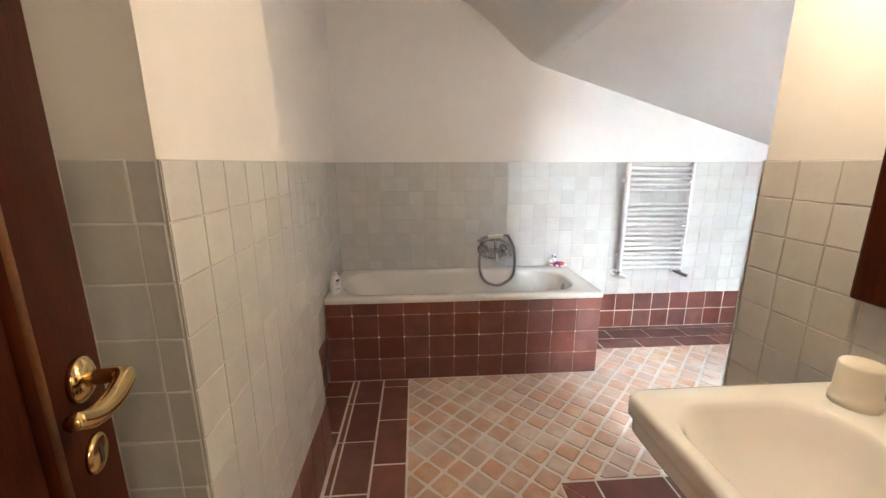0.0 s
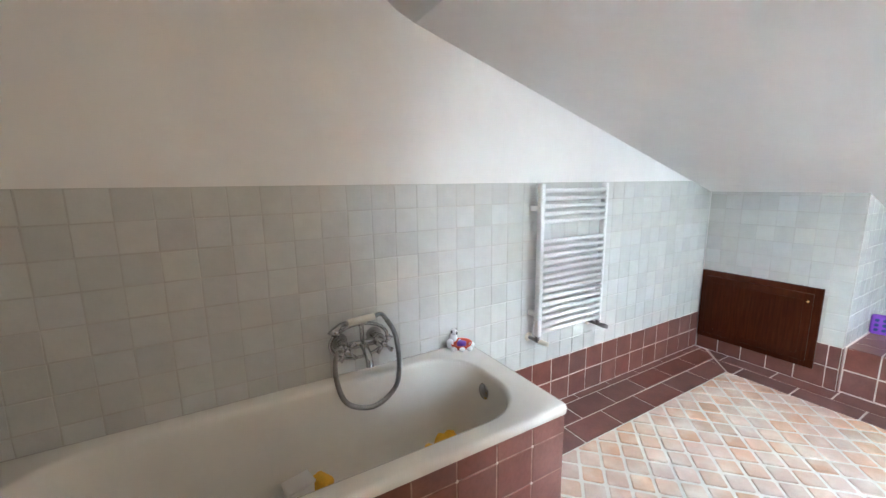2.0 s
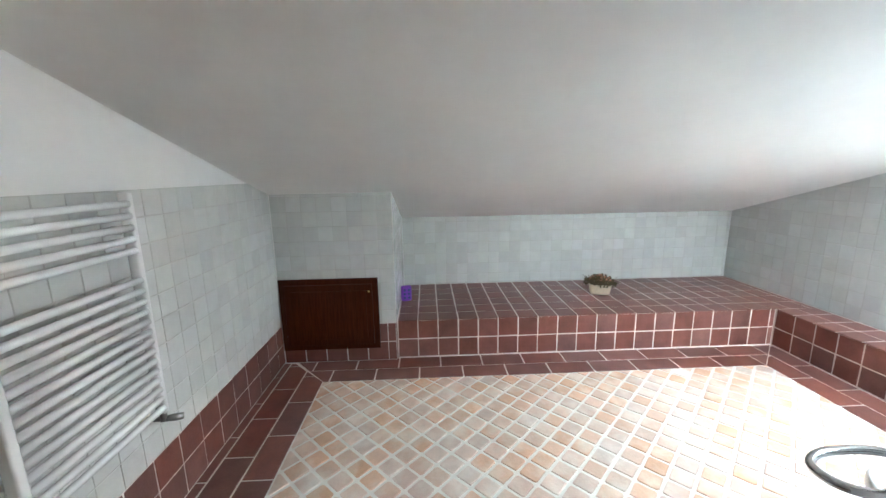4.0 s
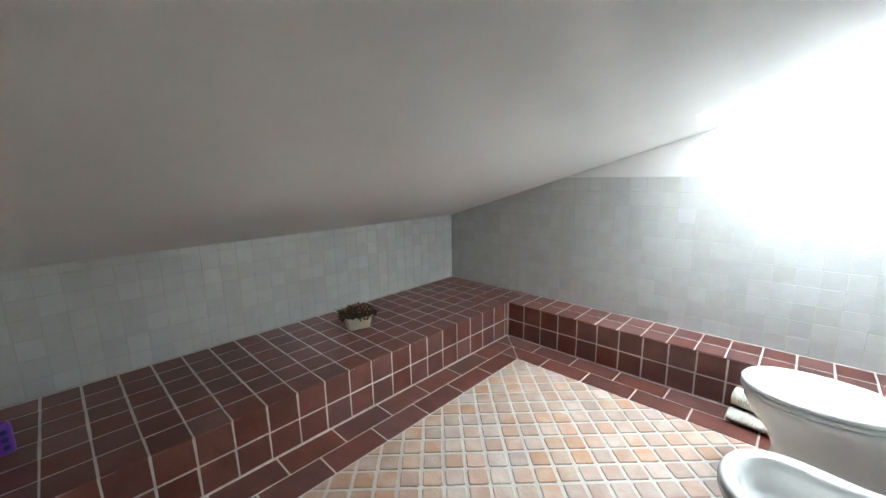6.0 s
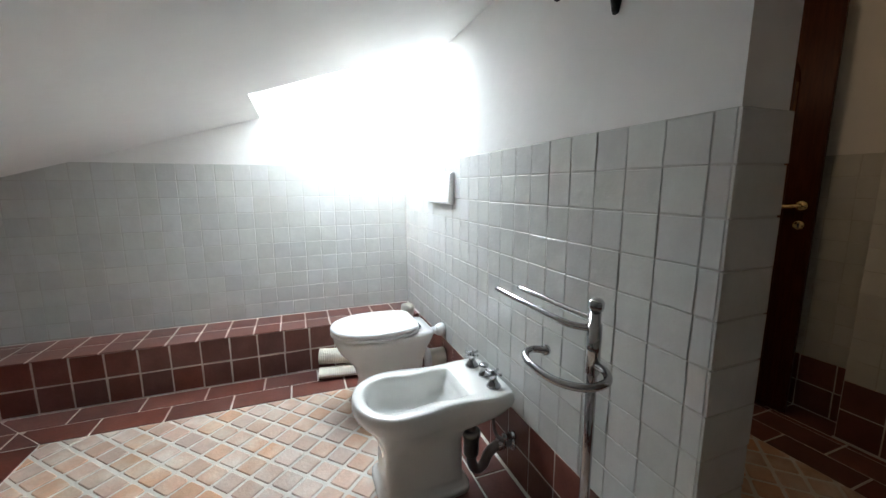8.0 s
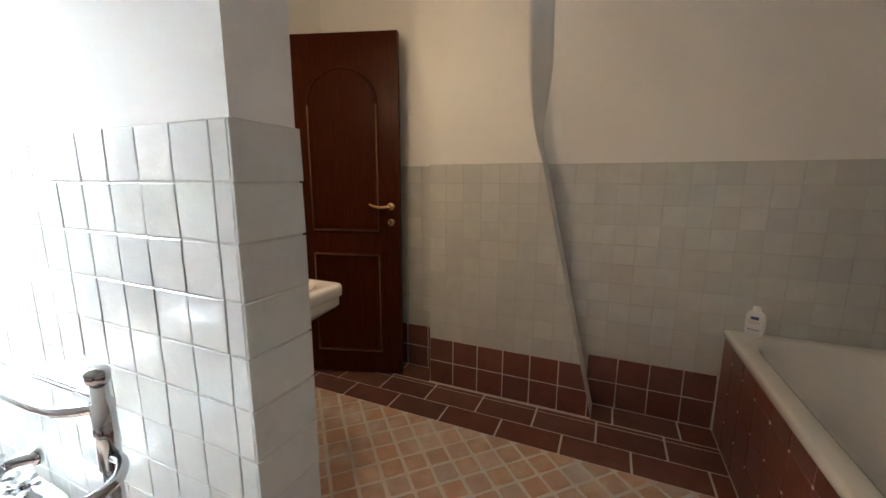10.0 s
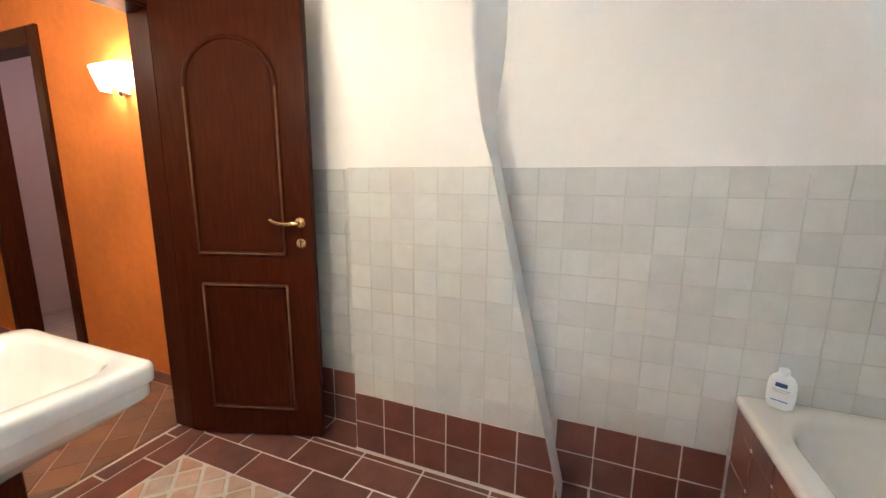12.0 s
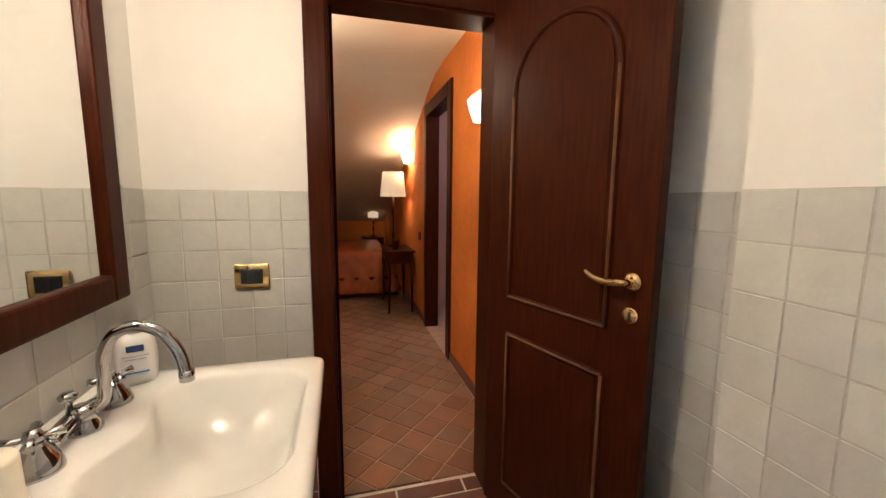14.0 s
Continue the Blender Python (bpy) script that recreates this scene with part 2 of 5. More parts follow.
def tube(points, r, n=10, bm=None, radii=None, closed=False):
    """A round bar along a smooth line of points."""
    pts = [Vector(p) for p in points]
    rings = []
    up = None
    k = len(pts)
    for i, p in enumerate(pts):
        if closed:
            d = pts[(i + 1) % k] - pts[i - 1]
        else:
            d = pts[min(i + 1, k - 1)] - pts[max(i - 1, 0)]
        d.normalize()
        if up is None:
            up = Vector((0, 0, 1)) if abs(d.z) < 0.9 else Vector((1, 0, 0))
        s = d.cross(up).normalized()
        up = s.cross(d).normalized()
        rr = radii[i] if radii else r
        rings.append([p + rr * (math.cos(2 * math.pi * j / n) * s + math.sin(2 * math.pi * j / n) * up) for j in range(n)])
    if closed:
        rings.append(rings[0])
        return loft(rings, False, False, bm)
    return loft(rings, True, True, bm)


def smooth_line(ctrl, steps=8, closed=False):
    """Catmull-Rom through the control points."""
    c = [Vector(p) for p in ctrl]
    k = len(c)
    out = []
    for i in range(k if closed else k - 1):
        if closed:
            p0, p1, p2, p3 = c[i - 1], c[i], c[(i + 1) % k], c[(i + 2) % k]
        else:
            p0, p1, p2, p3 = c[max(i - 1, 0)], c[i], c[i + 1], c[min(i + 2, k - 1)]
        for s in range(steps):
            t = s / steps
            out.append(0.5 * (2 * p1 + (p2 - p0) * t + (2 * p0 - 5 * p1 + 4 * p2 - p3) * t * t + (3 * p1 - p0 - 3 * p2 + p3) * t ** 3))
    if not closed:
        out.append(c[-1])
    return out


def extrude_poly(poly, axis, a, b, bm=None):
    """A prism: the polygon (pairs) drawn across axis, from a to b."""
    bm = bm or bmesh.new()

    def at(p, h):
        return {"x": (h, p[0], p[1]), "y": (p[0], h, p[1]), "z": (p[0], p[1], h)}[axis]
    lo = [bm.verts.new(at(p, a)) for p in poly]
    hi = [bm.verts.new(at(p, b)) for p in poly]
    bm.faces.new(lo)
    bm.faces.new(list(reversed(hi)))
    for i in range(len(poly)):
        j = (i + 1) % len(poly)
        bm.faces.new((lo[i], hi[i], hi[j], lo[j]))
    return bm


def rounded_rect(cx, cy, w, h, r, z, n=6):
    out = []
    for k, (sx, sy) in enumerate(((1, 1), (-1, 1), (-1, -1), (1, -1))):
        for i in range(n + 1):
            a = math.pi / 2 * (k + i / n)
            out.append((cx + sx * (w / 2 - r) + r * math.cos(a), cy + sy * (h / 2 - r) + r * math.sin(a), z))
    return out


def structure(name, bm, material, label, category, smooth=False):
    ob = finish(name, bm, material, None, "", smooth)
    return tagged(ob, label, category, "", "structure")


# ---- tiles ----
RNG = random.Random(7)
_tile_mesh = {}


def tumbled_mesh(w, h, depth, edge, material, variant):
    """A square tile with broken corners and an uneven outline."""
    r = random.Random(31 + variant)
    q = []
    for sx, sy in ((-1, -1), (1, -1), (1, 1), (-1, 1)):
        c0, c1 = r.uniform(0.05, 0.15) * w, r.uniform(0.05, 0.15) * h
        j = r.uniform(-0.0025, 0.0015)
        ends = [(sx * (w / 2 - c0), sy * (h / 2 + j)), (sx * (w / 2 - 0.28 * c0), sy * (h / 2 - 0.28 * c1)), (sx * (w / 2 + j), sy * (h / 2 - c1))]
        q += ends if sx * sy < 0 else ends[::-1]
    n = len(q)
    v = [(x, y, -0.003) for x, y in q] + [(x, y, depth - edge * 0.8) for x, y in q] + [(x * (1 - 2 * edge / w), y * (1 - 2 * edge / h), depth) for x, y in q]
    f = [tuple(range(2 * n, 3 * n))] + [(a + i, a + (i + 1) % n, a + n + (i + 1) % n, a + n + i) for a in (0, n) for i in range(n)]
    me = bpy.data.meshes.new("tile")
    me.from_pydata(v, [], f)
    me.materials.append(material)
    return me


def tile_mesh(w, h, depth, edge, material, variant=0):
    key = (round(w, 3), round(h, 3), depth, edge, material.name, variant)
    if material.name.startswith("tumbled") and key not in _tile_mesh:
        _tile_mesh[key] = tumbled_mesh(w, h, depth, edge, material, variant)
    if key not in _tile_mesh:
        r = random.Random(hash(key[:4]) % 1000 + variant)
        j = min(0.0016, 0.02 * min(w, h))
        q = [(sx * w / 2 + r.uniform(-j, j), sy * h / 2 + r.uniform(-j, j)) for sx, sy in ((-1, -1), (1, -1), (1, 1), (-1, 1))]
        v = [(x, y, -0.003) for x, y in q] + [(x, y, depth - edge * 0.8) for x, y in q]
        v += [(x * (1 - 2 * edge / w), y * (1 - 2 * edge / h), depth) for x, y in q]
        f = [(8, 9, 10, 11)]
        for a in (0, 4):
            f += [(a + i, a + (i + 1) % 4, a + 4 + (i + 1) % 4, a + 4 + i) for i in range(4)]
        me = bpy.data.meshes.new("tile")
        me.from_pydata(v, [], f)
        me.materials.append(material)
        _tile_mesh[key] = me
    return _tile_mesh[key]


def lay(parent, name, cells, origin, u, v, depth, edge, material, joined=None, limit=300, tilt=0.4, gap=0.003):
    """Lay tiles on a surface: cells are (u0, u1, v0, v1) in metres from origin along u and v; the first ones are parts of their own,
    those past the limit are joined into one part."""
    o, u, v = Vector(origin), Vector(u), Vector(v)
    n = u.cross(v)
    base = Matrix(((u.x, v.x, n.x, 0), (u.y, v.y, n.y, 0), (u.z, v.z, n.z, 0), (0, 0, 0, 1)))
    inv = parent.matrix_world.inverted()
    verts, faces = [], []
    for k, (u0, u1, v0, v1) in enumerate(cells):
        w, h = u1 - u0 - gap, v1 - v0 - gap
        if w < 0.008 or h < 0.008:
            continue
        me = tile_mesh(w, h, depth, min(edge, 0.3 * min(w, h)), material, RNG.randrange(9 if material.name.startswith("tumbled") else 3))
        rot = Euler((radians(RNG.uniform(-tilt, tilt)), radians(RNG.uniform(-tilt, tilt)), radians(RNG.uniform(-tilt, tilt)))).to_matrix().to_4x4()
        m = Matrix.Translation(o + u * (u0 + u1) / 2 + v * (v0 + v1) / 2 + n * RNG.uniform(-0.0006, 0.0006)) @ base @ rot
        if k < limit:
            ob = new(name, me)
            ob.parent = parent
            ob.matrix_local = inv @ m
        else:
            s = len(verts)
            verts += [inv @ m @ p.co for p in me.vertices]
            faces += [tuple(i + s for i in p.vertices) for p in me.polygons]
    if faces:
        me = bpy.data.meshes.new(name + "_rest")
        me.from_pydata(verts, [], faces)
        me.materials.append(joined or material)
        ob = new(name + "_rest", me)
        ob.parent = parent
        tagged(ob, kind="stuff")


def grid_cells(u0, u1, v0, v1, pu, pv, from_top=True, shift=0.0, top=None, jog=0.0):
    """Rows of cells over a rectangle, cut at its edges, rows counted from the top; top(u) is an upper limit that leans."""
    cells = []
    rows = []
    z = v1
    while z > v0 + 1e-6:
        rows.append((max(z - pv, v0), z))
        z -= pv
    for r, (a, b) in enumerate(rows):
        x = u0 - shift + RNG.uniform(-jog, jog)
        while x < u1 - 1e-6:
            w = pu + RNG.uniform(-jog, jog) * 0.3
            c0, c1 = max(x, u0), min(x + w, u1)
            if c1 - c0 > 0.01 and (top is None or a < max(top(c0), top(c1))):
                cells.append((c0, c1, a, b))
            x += w
    return cells


# ---- structure: bathroom ----
TILE_TOP, BASE_TOP = 1.322, 0.290
XL, YB, YS, XK, XC, XP, XB = -0.150, 3.015, -1.065, 4.760, 3.795, 1.551, 1.411
BREAST_Y0, BREAST_Y1 = 0.860, 1.490

bm = box(-0.40, 5.0, -0.12, 3.25, -0.15, -0.006)
box(XB + 0.01, 5.0, -1.28, -0.12, -0.15, -0.006, bm=bm)
floor = structure("floor", bm, PALE_GROUT, "tiled bathroom floor with brown border and beige diagonal field", "floor")
wall_bath = structure("wall_bath", box(-0.40, 5.0, YB, YB + 0.22, -0.1, 3.0), PLASTER, "white plaster wall tiled to shoulder height behind the bath", "wall")
wall_left = structure("wall_left", box(XL - 0.22, XL, -0.12, YB, -0.1, 3.0), PLASTER, "white plaster wall with pale tiles beside the bath", "wall")
wall_south = structure("wall_south", box(XB, 5.0, YS - 0.22, YS, -0.1, 3.0), PLASTER, "white tiled gable wall under the skylight", "wall")
wall_knee = structure("wall_knee", box(XK, XK + 0.2, YS, 2.18, -0.1, 1.3), PLASTER, "low white tiled knee wall behind the bench", "wall")
column = structure("column", box(XC, XK + 0.2, 2.18, YB, -0.1, 1.6), PLASTER, "white tiled boxed column with small cabinet door", "wall")
partition = structure("partition_wall", box(XB, XP, YS, 1.250, -0.1, 3.0), PLASTER, "free-ending white partition wall between basin and toilet", "wall")

# door wall with its opening
DX0, DX1, DTOP = 0.205, 0.818, 1.985
bm = box(XL, DX0 - 0.01, -0.12, 0, -0.1, 3.0)
box(DX1 + 0.01, XB, -0.12, 0, -0.1, 3.0, bm=bm)
box(DX0 - 0.01, DX1 + 0.01, -0.12, 0, DTOP + 0.01, 3.0, bm=bm)
wall_door = structure("wall_door", bm, PLASTER, "white plaster wall with pale tiles around the doorway", "wall")

# chimney breast: leaning edge towards the bath, corbelled towards the door above the tiles
def breast_y1(z):
    if z < TILE_TOP:
        return 1.80 - (1.80 - BREAST_Y1) * (z / TILE_TOP)
    return BREAST_Y1 - 0.09 * (1 - math.exp(-(z - TILE_TOP) / 0.22))


def breast_y0(z):
    return BREAST_Y0 if z < 1.50 else BREAST_Y0 - 0.11 * (1 - math.exp(-((z - 1.50) / 0.38) ** 2))


zs = [-0.1, 0.0, TILE_TOP] + [TILE_TOP + 0.07 * i for i in range(1, 25)]
poly = [(breast_y1(z), z) for z in zs] + [(breast_y0(z), z) for z in reversed(zs)]


def breast_slice(x, ease):
    """The outline at one depth; above the tiles the edge towards the bath runs out softly into the wall."""
    out = []
    for k, (y, z) in enumerate(poly):
        h = min(1.0, max(0.0, (z - TILE_TOP) / 0.55))
        soft = ease * h * h * (3 - 2 * h) if k < len(zs) else 0.0
        out.append((x, y + soft, z))
    return out


slices = [breast_slice(x, e_) for x, e_ in ((XL - 0.05, 0.085), (XL, 0.085), (-0.125, 0.058), (-0.09, 0.034), (-0.055, 0.016), (-0.025, 0.005), (-0.008, 0.0), (0.0, -0.012))]
breast = structure("chimney_breast", loft(slices), PLASTER, "white plastered chimney breast with leaning tiled edge", "wall")

for p in breast.data.polygons:
    p.use_smooth = p.normal.y > 0.05 and p.center.z > TILE_TOP
# ceiling: sloping roof underside with the skylight opening, curved up to a flat part over the entrance
SHAFT = 0.38
plan = [(5.0, 3.25), (1.31, 3.25), (1.31, -0.178), (XP, -0.22), (2.51, -0.389), (2.51, -1.30), (5.0, -1.30)]
bm = bmesh.new()
lo = [bm.verts.new((x, y, slope_z(x))) for x, y in plan]
hi = [bm.verts.new((x, y, slope_z(x) + SHAFT)) for x, y in plan]
bm.faces.new(lo)
bm.faces.new(list(reversed(hi)))
for i in range(len(plan)):
    j = (i + 1) % len(plan)
    bm.faces.new((lo[i], hi[i], hi[j], lo[j]))
cove = [(1.31, slope_z(1.31)), (1.23, 2.005), (1.15, 2.06), (1.07, 2.125), (0.99, 2.195), (0.90, 2.27), (0.80, 2.34), (0.68, 2.40), (0.54, 2.44), (0.35, 2.46), (XL - 0.2, 2.46)]
outer = [(XL - 0.2, 2.9), (0.8, 2.9), (1.31, slope_z(1.31) + SHAFT)]
extrude_poly(cove + outer, "y", -0.12, 3.25, bm)
ceiling = structure("ceiling", bm, PLASTER, "white plaster attic ceiling sloping down to the knee wall", "ceiling", False)
for p in ceiling.data.polygons:
    p.use_smooth = abs(p.normal.y) < 0.5 and p.center.x < 1.3

# unseen slab behind the gable wall, added to keep daylight out there
bm = box(XB - 0.2, 2.60, YS - 0.25, YS - 0.22, 2.0, 3.0)
tagged(finish("roof_edge", bm, PLASTER), "unseen slab blocking daylight behind the gable wall", "wall", "", "structure")

# skylight: frame and pane on top of the shaft
skylight = thing("window_1", "sloping roof skylight with white frame", "skylight", pose(2.03, -0.74, slope_z(2.03) + SHAFT + 0.02, 0, math.degrees(TILT), 0), kind="structure")
fw, fh, ft = 0.56, 0.56, 0.05
bm = box(-fw, fw, -fh, -fh + ft, -0.02, 0.05)
box(-fw, fw, fh - ft, fh, -0.02, 0.05, bm=bm)
box(-fw, -fw + ft, -fh + ft, fh - ft, -0.02, 0.05, bm=bm)
box(fw - ft, fw, -fh + ft, fh - ft, -0.02, 0.05, bm=bm)
part("window_frame", bm, WHITE_PAINT, skylight)
pane = part("pane", box(-fw + ft, fw - ft, -fh + ft, fh - ft, 0.010, 0.016), GLASS, skylight)
pane.visible_shadow = False

# bench: low tiled ledge along the knee wall and the gable wall
BZ = 0.292
bm = box(3.822, XK, YS, 2.18, -0.02, BZ)
box(XP, 3.822, YS, -0.742, -0.02, BZ, bm=bm)
bench = structure("bench", bm, BROWN_GROUT, "low brown-tiled ledge with pale joints along the walls", "bench")

# door lining and casing
lining = thing("door_frame", "dark stained wooden door frame around the open doorway", "door frame", kind="structure")
for a, b in ((DX0 - 0.03, DX0), (DX1, DX1 + 0.03)):
    part("jamb", box(a, b, -0.13, 0.012, 0.0, DTOP, 0.003), WOOD, lining)
part("head", box(DX0 - 0.03, DX1 + 0.03, -0.13, 0.012, DTOP, DTOP + 0.03, 0.003), WOOD, lining)
part("casing", box(DX1 + 0.006, DX1 + 0.084, 0.001, 0.028, 0.0, DTOP + 0.085, 0.008), WOOD, lining)
part("casing", box(DX0 - 0.084, DX0 - 0.006, 0.001, 0.010, 0.0, DTOP + 0.085, 0.008), WOOD, lining)
part("head_casing", box(DX0 - 0.006, DX1 + 0.006, 0.001, 0.028, DTOP + 0.008, DTOP + 0.085, 0.008), WOOD, lining)
part("stop", box(DX1 - 0.012, DX1, -0.09, -0.04, 0.0, DTOP - 0.012, 0.003), WOOD, lining)

# ---- structure: bedroom beyond the door ----
OX = -0.045
BED_GROUT = mat("rosy_floor_grout", (0.52, 0.40, 0.32), 0.9, var=0.15, scale=14, spec=0.1)
bed_floor = structure("bedroom_floor", box(OX - 0.9, XB, -6.0, -0.13, -0.15, -0.006), BED_GROUT, "terracotta tiled bedroom floor with pale joints", "floor")
FD0, FD1, FDT = -2.28, -1.42, 2.14
bm = box(OX - 0.11, OX, FD1, -0.12, -0.1, 3.2)
box(OX - 0.11, OX, -6.0, FD0, -0.1, 3.2, bm=bm)
box(OX - 0.11, OX, FD0, FD1, FDT, 3.2, bm=bm)
structure("bedroom_floor_side", box(XB + 0.001, 3.2, -6.0, YS - 0.226, -0.15, -0.006), BED_TILE, "terracotta bedroom floor beyond the doorway", "floor")
wall_orange = structure("wall_orange", bm, ORANGE, "rough orange limewashed bedroom wall", "wall")
structure("wall_bedroom_end", box(OX - 0.2, 3.2, -6.2, -6.0, -0.1, 3.2), ORANGE, "orange limewashed bedroom end wall", "wall")
structure("wall_bedroom_side", box(3.0, 3.2, -6.0, YS - 0.26, -0.1, 3.2), BED_PLASTER, "plain plaster bedroom wall", "wall")
structure("wall_bedroom_front", box(XP, 3.2, YS - 0.26, YS - 0.225, -0.1, 3.2), BED_PLASTER, "plain plaster bedroom wall behind the gable wall", "wall")
structure("wall_bedroom_jamb", box(XB - 0.02, XB - 0.001, YS - 0.22, -0.121, -0.1, 3.2), BED_PLASTER, "plain plaster bedroom wall beside the doorway", "wall")
structure("wall_corridor", box(OX - 1.1, OX - 0.9, -3.2, -0.6, -0.1, 3.0), CORRIDOR, "pinkish plaster wall seen through the far doorway", "wall")
bm = box(OX - 0.9, OX - 0.111, -3.2, -3.0, -0.1, 3.0)
box(OX - 0.9, OX - 0.111, -0.8, -0.6, -0.1, 3.0, bm=bm)
box(OX - 1.1, OX - 0.111, -3.2, -0.6, 2.5, 2.7, bm=bm)
structure("corridor_shell", bm, CORRIDOR, "pinkish plaster walls and ceiling of the corridor", "wall")
bprof = [(-0.12, 2.41), (-1.70, 2.41), (-1.95, 2.39), (-2.15, 2.34), (-6.0, 0.88), (-6.0, 3.3), (-0.12, 3.3)]
bside = [(YS - 0.24, 2.41)] + bprof[1:5] + [(-6.0, 2.9), (YS - 0.24, 2.9)]
bprof[5:] = [(-6.0, 2.9), (-0.12, 2.9)]
bm = extrude_poly(bprof, "x", OX - 0.001, XB)
extrude_poly(bside, "x", XB, 3.1, bm)
bed_ceiling = structure("bedroom_ceiling", bm, BED_PLASTER, "cream plaster bedroom ceiling sloping to the far end", "ceiling")
fdf = thing("door_2", "dark wooden frame of an open doorway in the orange wall", "doorway", kind="structure")
part("jamb", box(OX - 0.115, OX + 0.020, FD1 - 0.06, FD1 + 0.035, 0, FDT + 0.06, 0.006), WOOD, fdf)
part("jamb", box(OX - 0.115, OX + 0.020, FD0 - 0.035, FD0 + 0.045, 0, FDT + 0.06, 0.006), WOOD, fdf)
part("head", box(OX - 0.115, OX + 0.020, FD0 + 0.045, FD1 - 0.06, FDT - 0.05, FDT + 0.06, 0.006), WOOD, fdf)
structure("baseboard", box(OX, OX + 0.012, -1.385, -0.13, 0, 0.075, 0.003), BROWN_TILE, "terracotta skirting along the orange wall", "baseboard")
structure("baseboard", box(OX, OX + 0.012, -6.0, -2.32, 0, 0.075, 0.003), BROWN_TILE, "terracotta skirting along the orange wall", "baseboard")


# ---- things: bath corner ----
def scaled(outline, cx, cy, sx, sy, z, dx=0.0):
    return [(cx + (p[0] - cx) * sx + dx, cy + (p[1] - cy) * sy, z) for p in outline]


BX0, BX1, BY0, BY1, RIM = -0.140, 1.562, 2.352, 3.008, 0.540
bath_surround = structure("bath_surround", box(XL + 0.02, 1.549, 2.364, 2.384, 0, 0.508), DARK_GROUT, "brown-tiled front and end of the built-in bath", "bath surround")
part("end_panel", box(1.529, 1.549, 2.384, YB - 0.002, 0, 0.508), DARK_GROUT, bath_surround)

bath = thing("bathtub", "white enamelled built-in bathtub with rolled rim", "bathtub")
cx, cy, w, d = (BX0 + BX1) / 2, (BY0 + BY1) / 2, BX1 - BX0, BY1 - BY0
rings = [rounded_rect(cx, cy, w - 0.004, d - 0.004, 0.02, RIM - 0.034, 8), rounded_rect(cx, cy, w, d, 0.022, RIM - 0.026, 8), rounded_rect(cx, cy, w, d, 0.022, RIM - 0.010, 8),
         rounded_rect(cx, cy, w - 0.012, d - 0.012, 0.02, RIM - 0.002, 8), rounded_rect(cx, cy, w - 0.03, d - 0.03, 0.02, RIM, 8)]
ix, iy = cx - 0.015, cy - 0.002
rings += [rounded_rect(ix, iy, 1.53, 0.525, 0.20, RIM, 8), rounded_rect(ix, iy, 1.51, 0.505, 0.195, RIM - 0.006, 8), rounded_rect(ix, iy, 1.495, 0.490, 0.19, RIM - 0.022, 8),
          rounded_rect(ix + 0.04, iy, 1.39, 0.45, 0.17, RIM - 0.16, 8), rounded_rect(ix + 0.08, iy, 1.28, 0.41, 0.15, RIM - 0.30, 8),
          rounded_rect(ix + 0.10, iy, 1.20, 0.36, 0.13, RIM - 0.375, 8), rounded_rect(ix + 0.11, iy, 1.08, 0.28, 0.11, RIM - 0.40, 8)]
part("tub", loft(rings, False, True), ACRYLIC, bath, "", True)
part("overflow", lathe([(0.036, 0.004), (0.036, -0.012), (0.030, -0.018), (0.012, -0.020)], (1.452, 2.70, 0.452), "x", 20), CHROME, bath, "round chrome overflow knob", True)
part("drain", lathe([(0.034, 0), (0.034, 0.004), (0.026, 0.006), (0.006, 0.003)], (1.25, 2.68, 0.139), "z", 20), CHROME, bath, "", True)

mixer = thing("bath_mixer", "chrome wall bath mixer with hand shower and metal hose", "bath mixer")
mx, mz = 0.995, 0.685
yw = YB - 0.010
for s in (-0.075, 0.075):
    part("wall_flange", lathe([(0.034, 0), (0.034, -0.008), (0.020, -0.022), (0.014, -0.05)], (mx + s, yw, mz), "y", 18), CHROME, mixer, "", True)
    part("valve_body", lathe([(0.020, -0.045), (0.026, -0.055), (0.026, -0.085), (0.015, -0.095), (0.010, -0.125)], (mx + s, yw, mz), "y", 18), CHROME, mixer, "", True)
    bm = bmesh.new()
    for a in range(4):
        an = math.pi / 4 + a * math.pi / 2
        u, v = math.cos(an), math.sin(an)
        tube([(mx + s, yw - 0.125, mz), (mx + s + 0.022 * u, yw - 0.127, mz + 0.022 * v), (mx + s + 0.044 * u, yw - 0.128, mz + 0.044 * v)], 0.005, 8, bm, [0.006, 0.006, 0.011])
    lathe([(0.012, -0.118), (0.014, -0.128), (0.008, -0.138)], (mx + s, yw, mz), "y", 12, bm)
    part("cross_handle", bm, CHROME, mixer, "", True)
part("crosspiece", tube([(mx - 0.075, yw - 0.068, mz), (mx, yw - 0.075, mz), (mx + 0.075, yw - 0.068, mz)], 0.016, 12), CHROME, mixer, "", True)
part("spout", tube(smooth_line([(mx, yw - 0.070, mz), (mx, yw - 0.11, mz - 0.005), (mx, yw - 0.15, mz - 0.03), (mx, yw - 0.165, mz - 0.065)]), 0.015, 12), CHROME, mixer, "", True)
oval = [(mx + 0.122 * math.cos(a), yw - 0.040, mz + 0.072 * math.sin(a)) for a in [2 * math.pi * i / 28 for i in range(28)]]
part("oval_rail", tube(oval, 0.0075, 8, closed=True), CHROME, mixer, "", True)
part("riser", tube([(mx, yw - 0.075, mz), (mx, yw - 0.078, mz + 0.05), (mx, yw - 0.078, mz + 0.085)], 0.009, 10), CHROME, mixer, "", True)
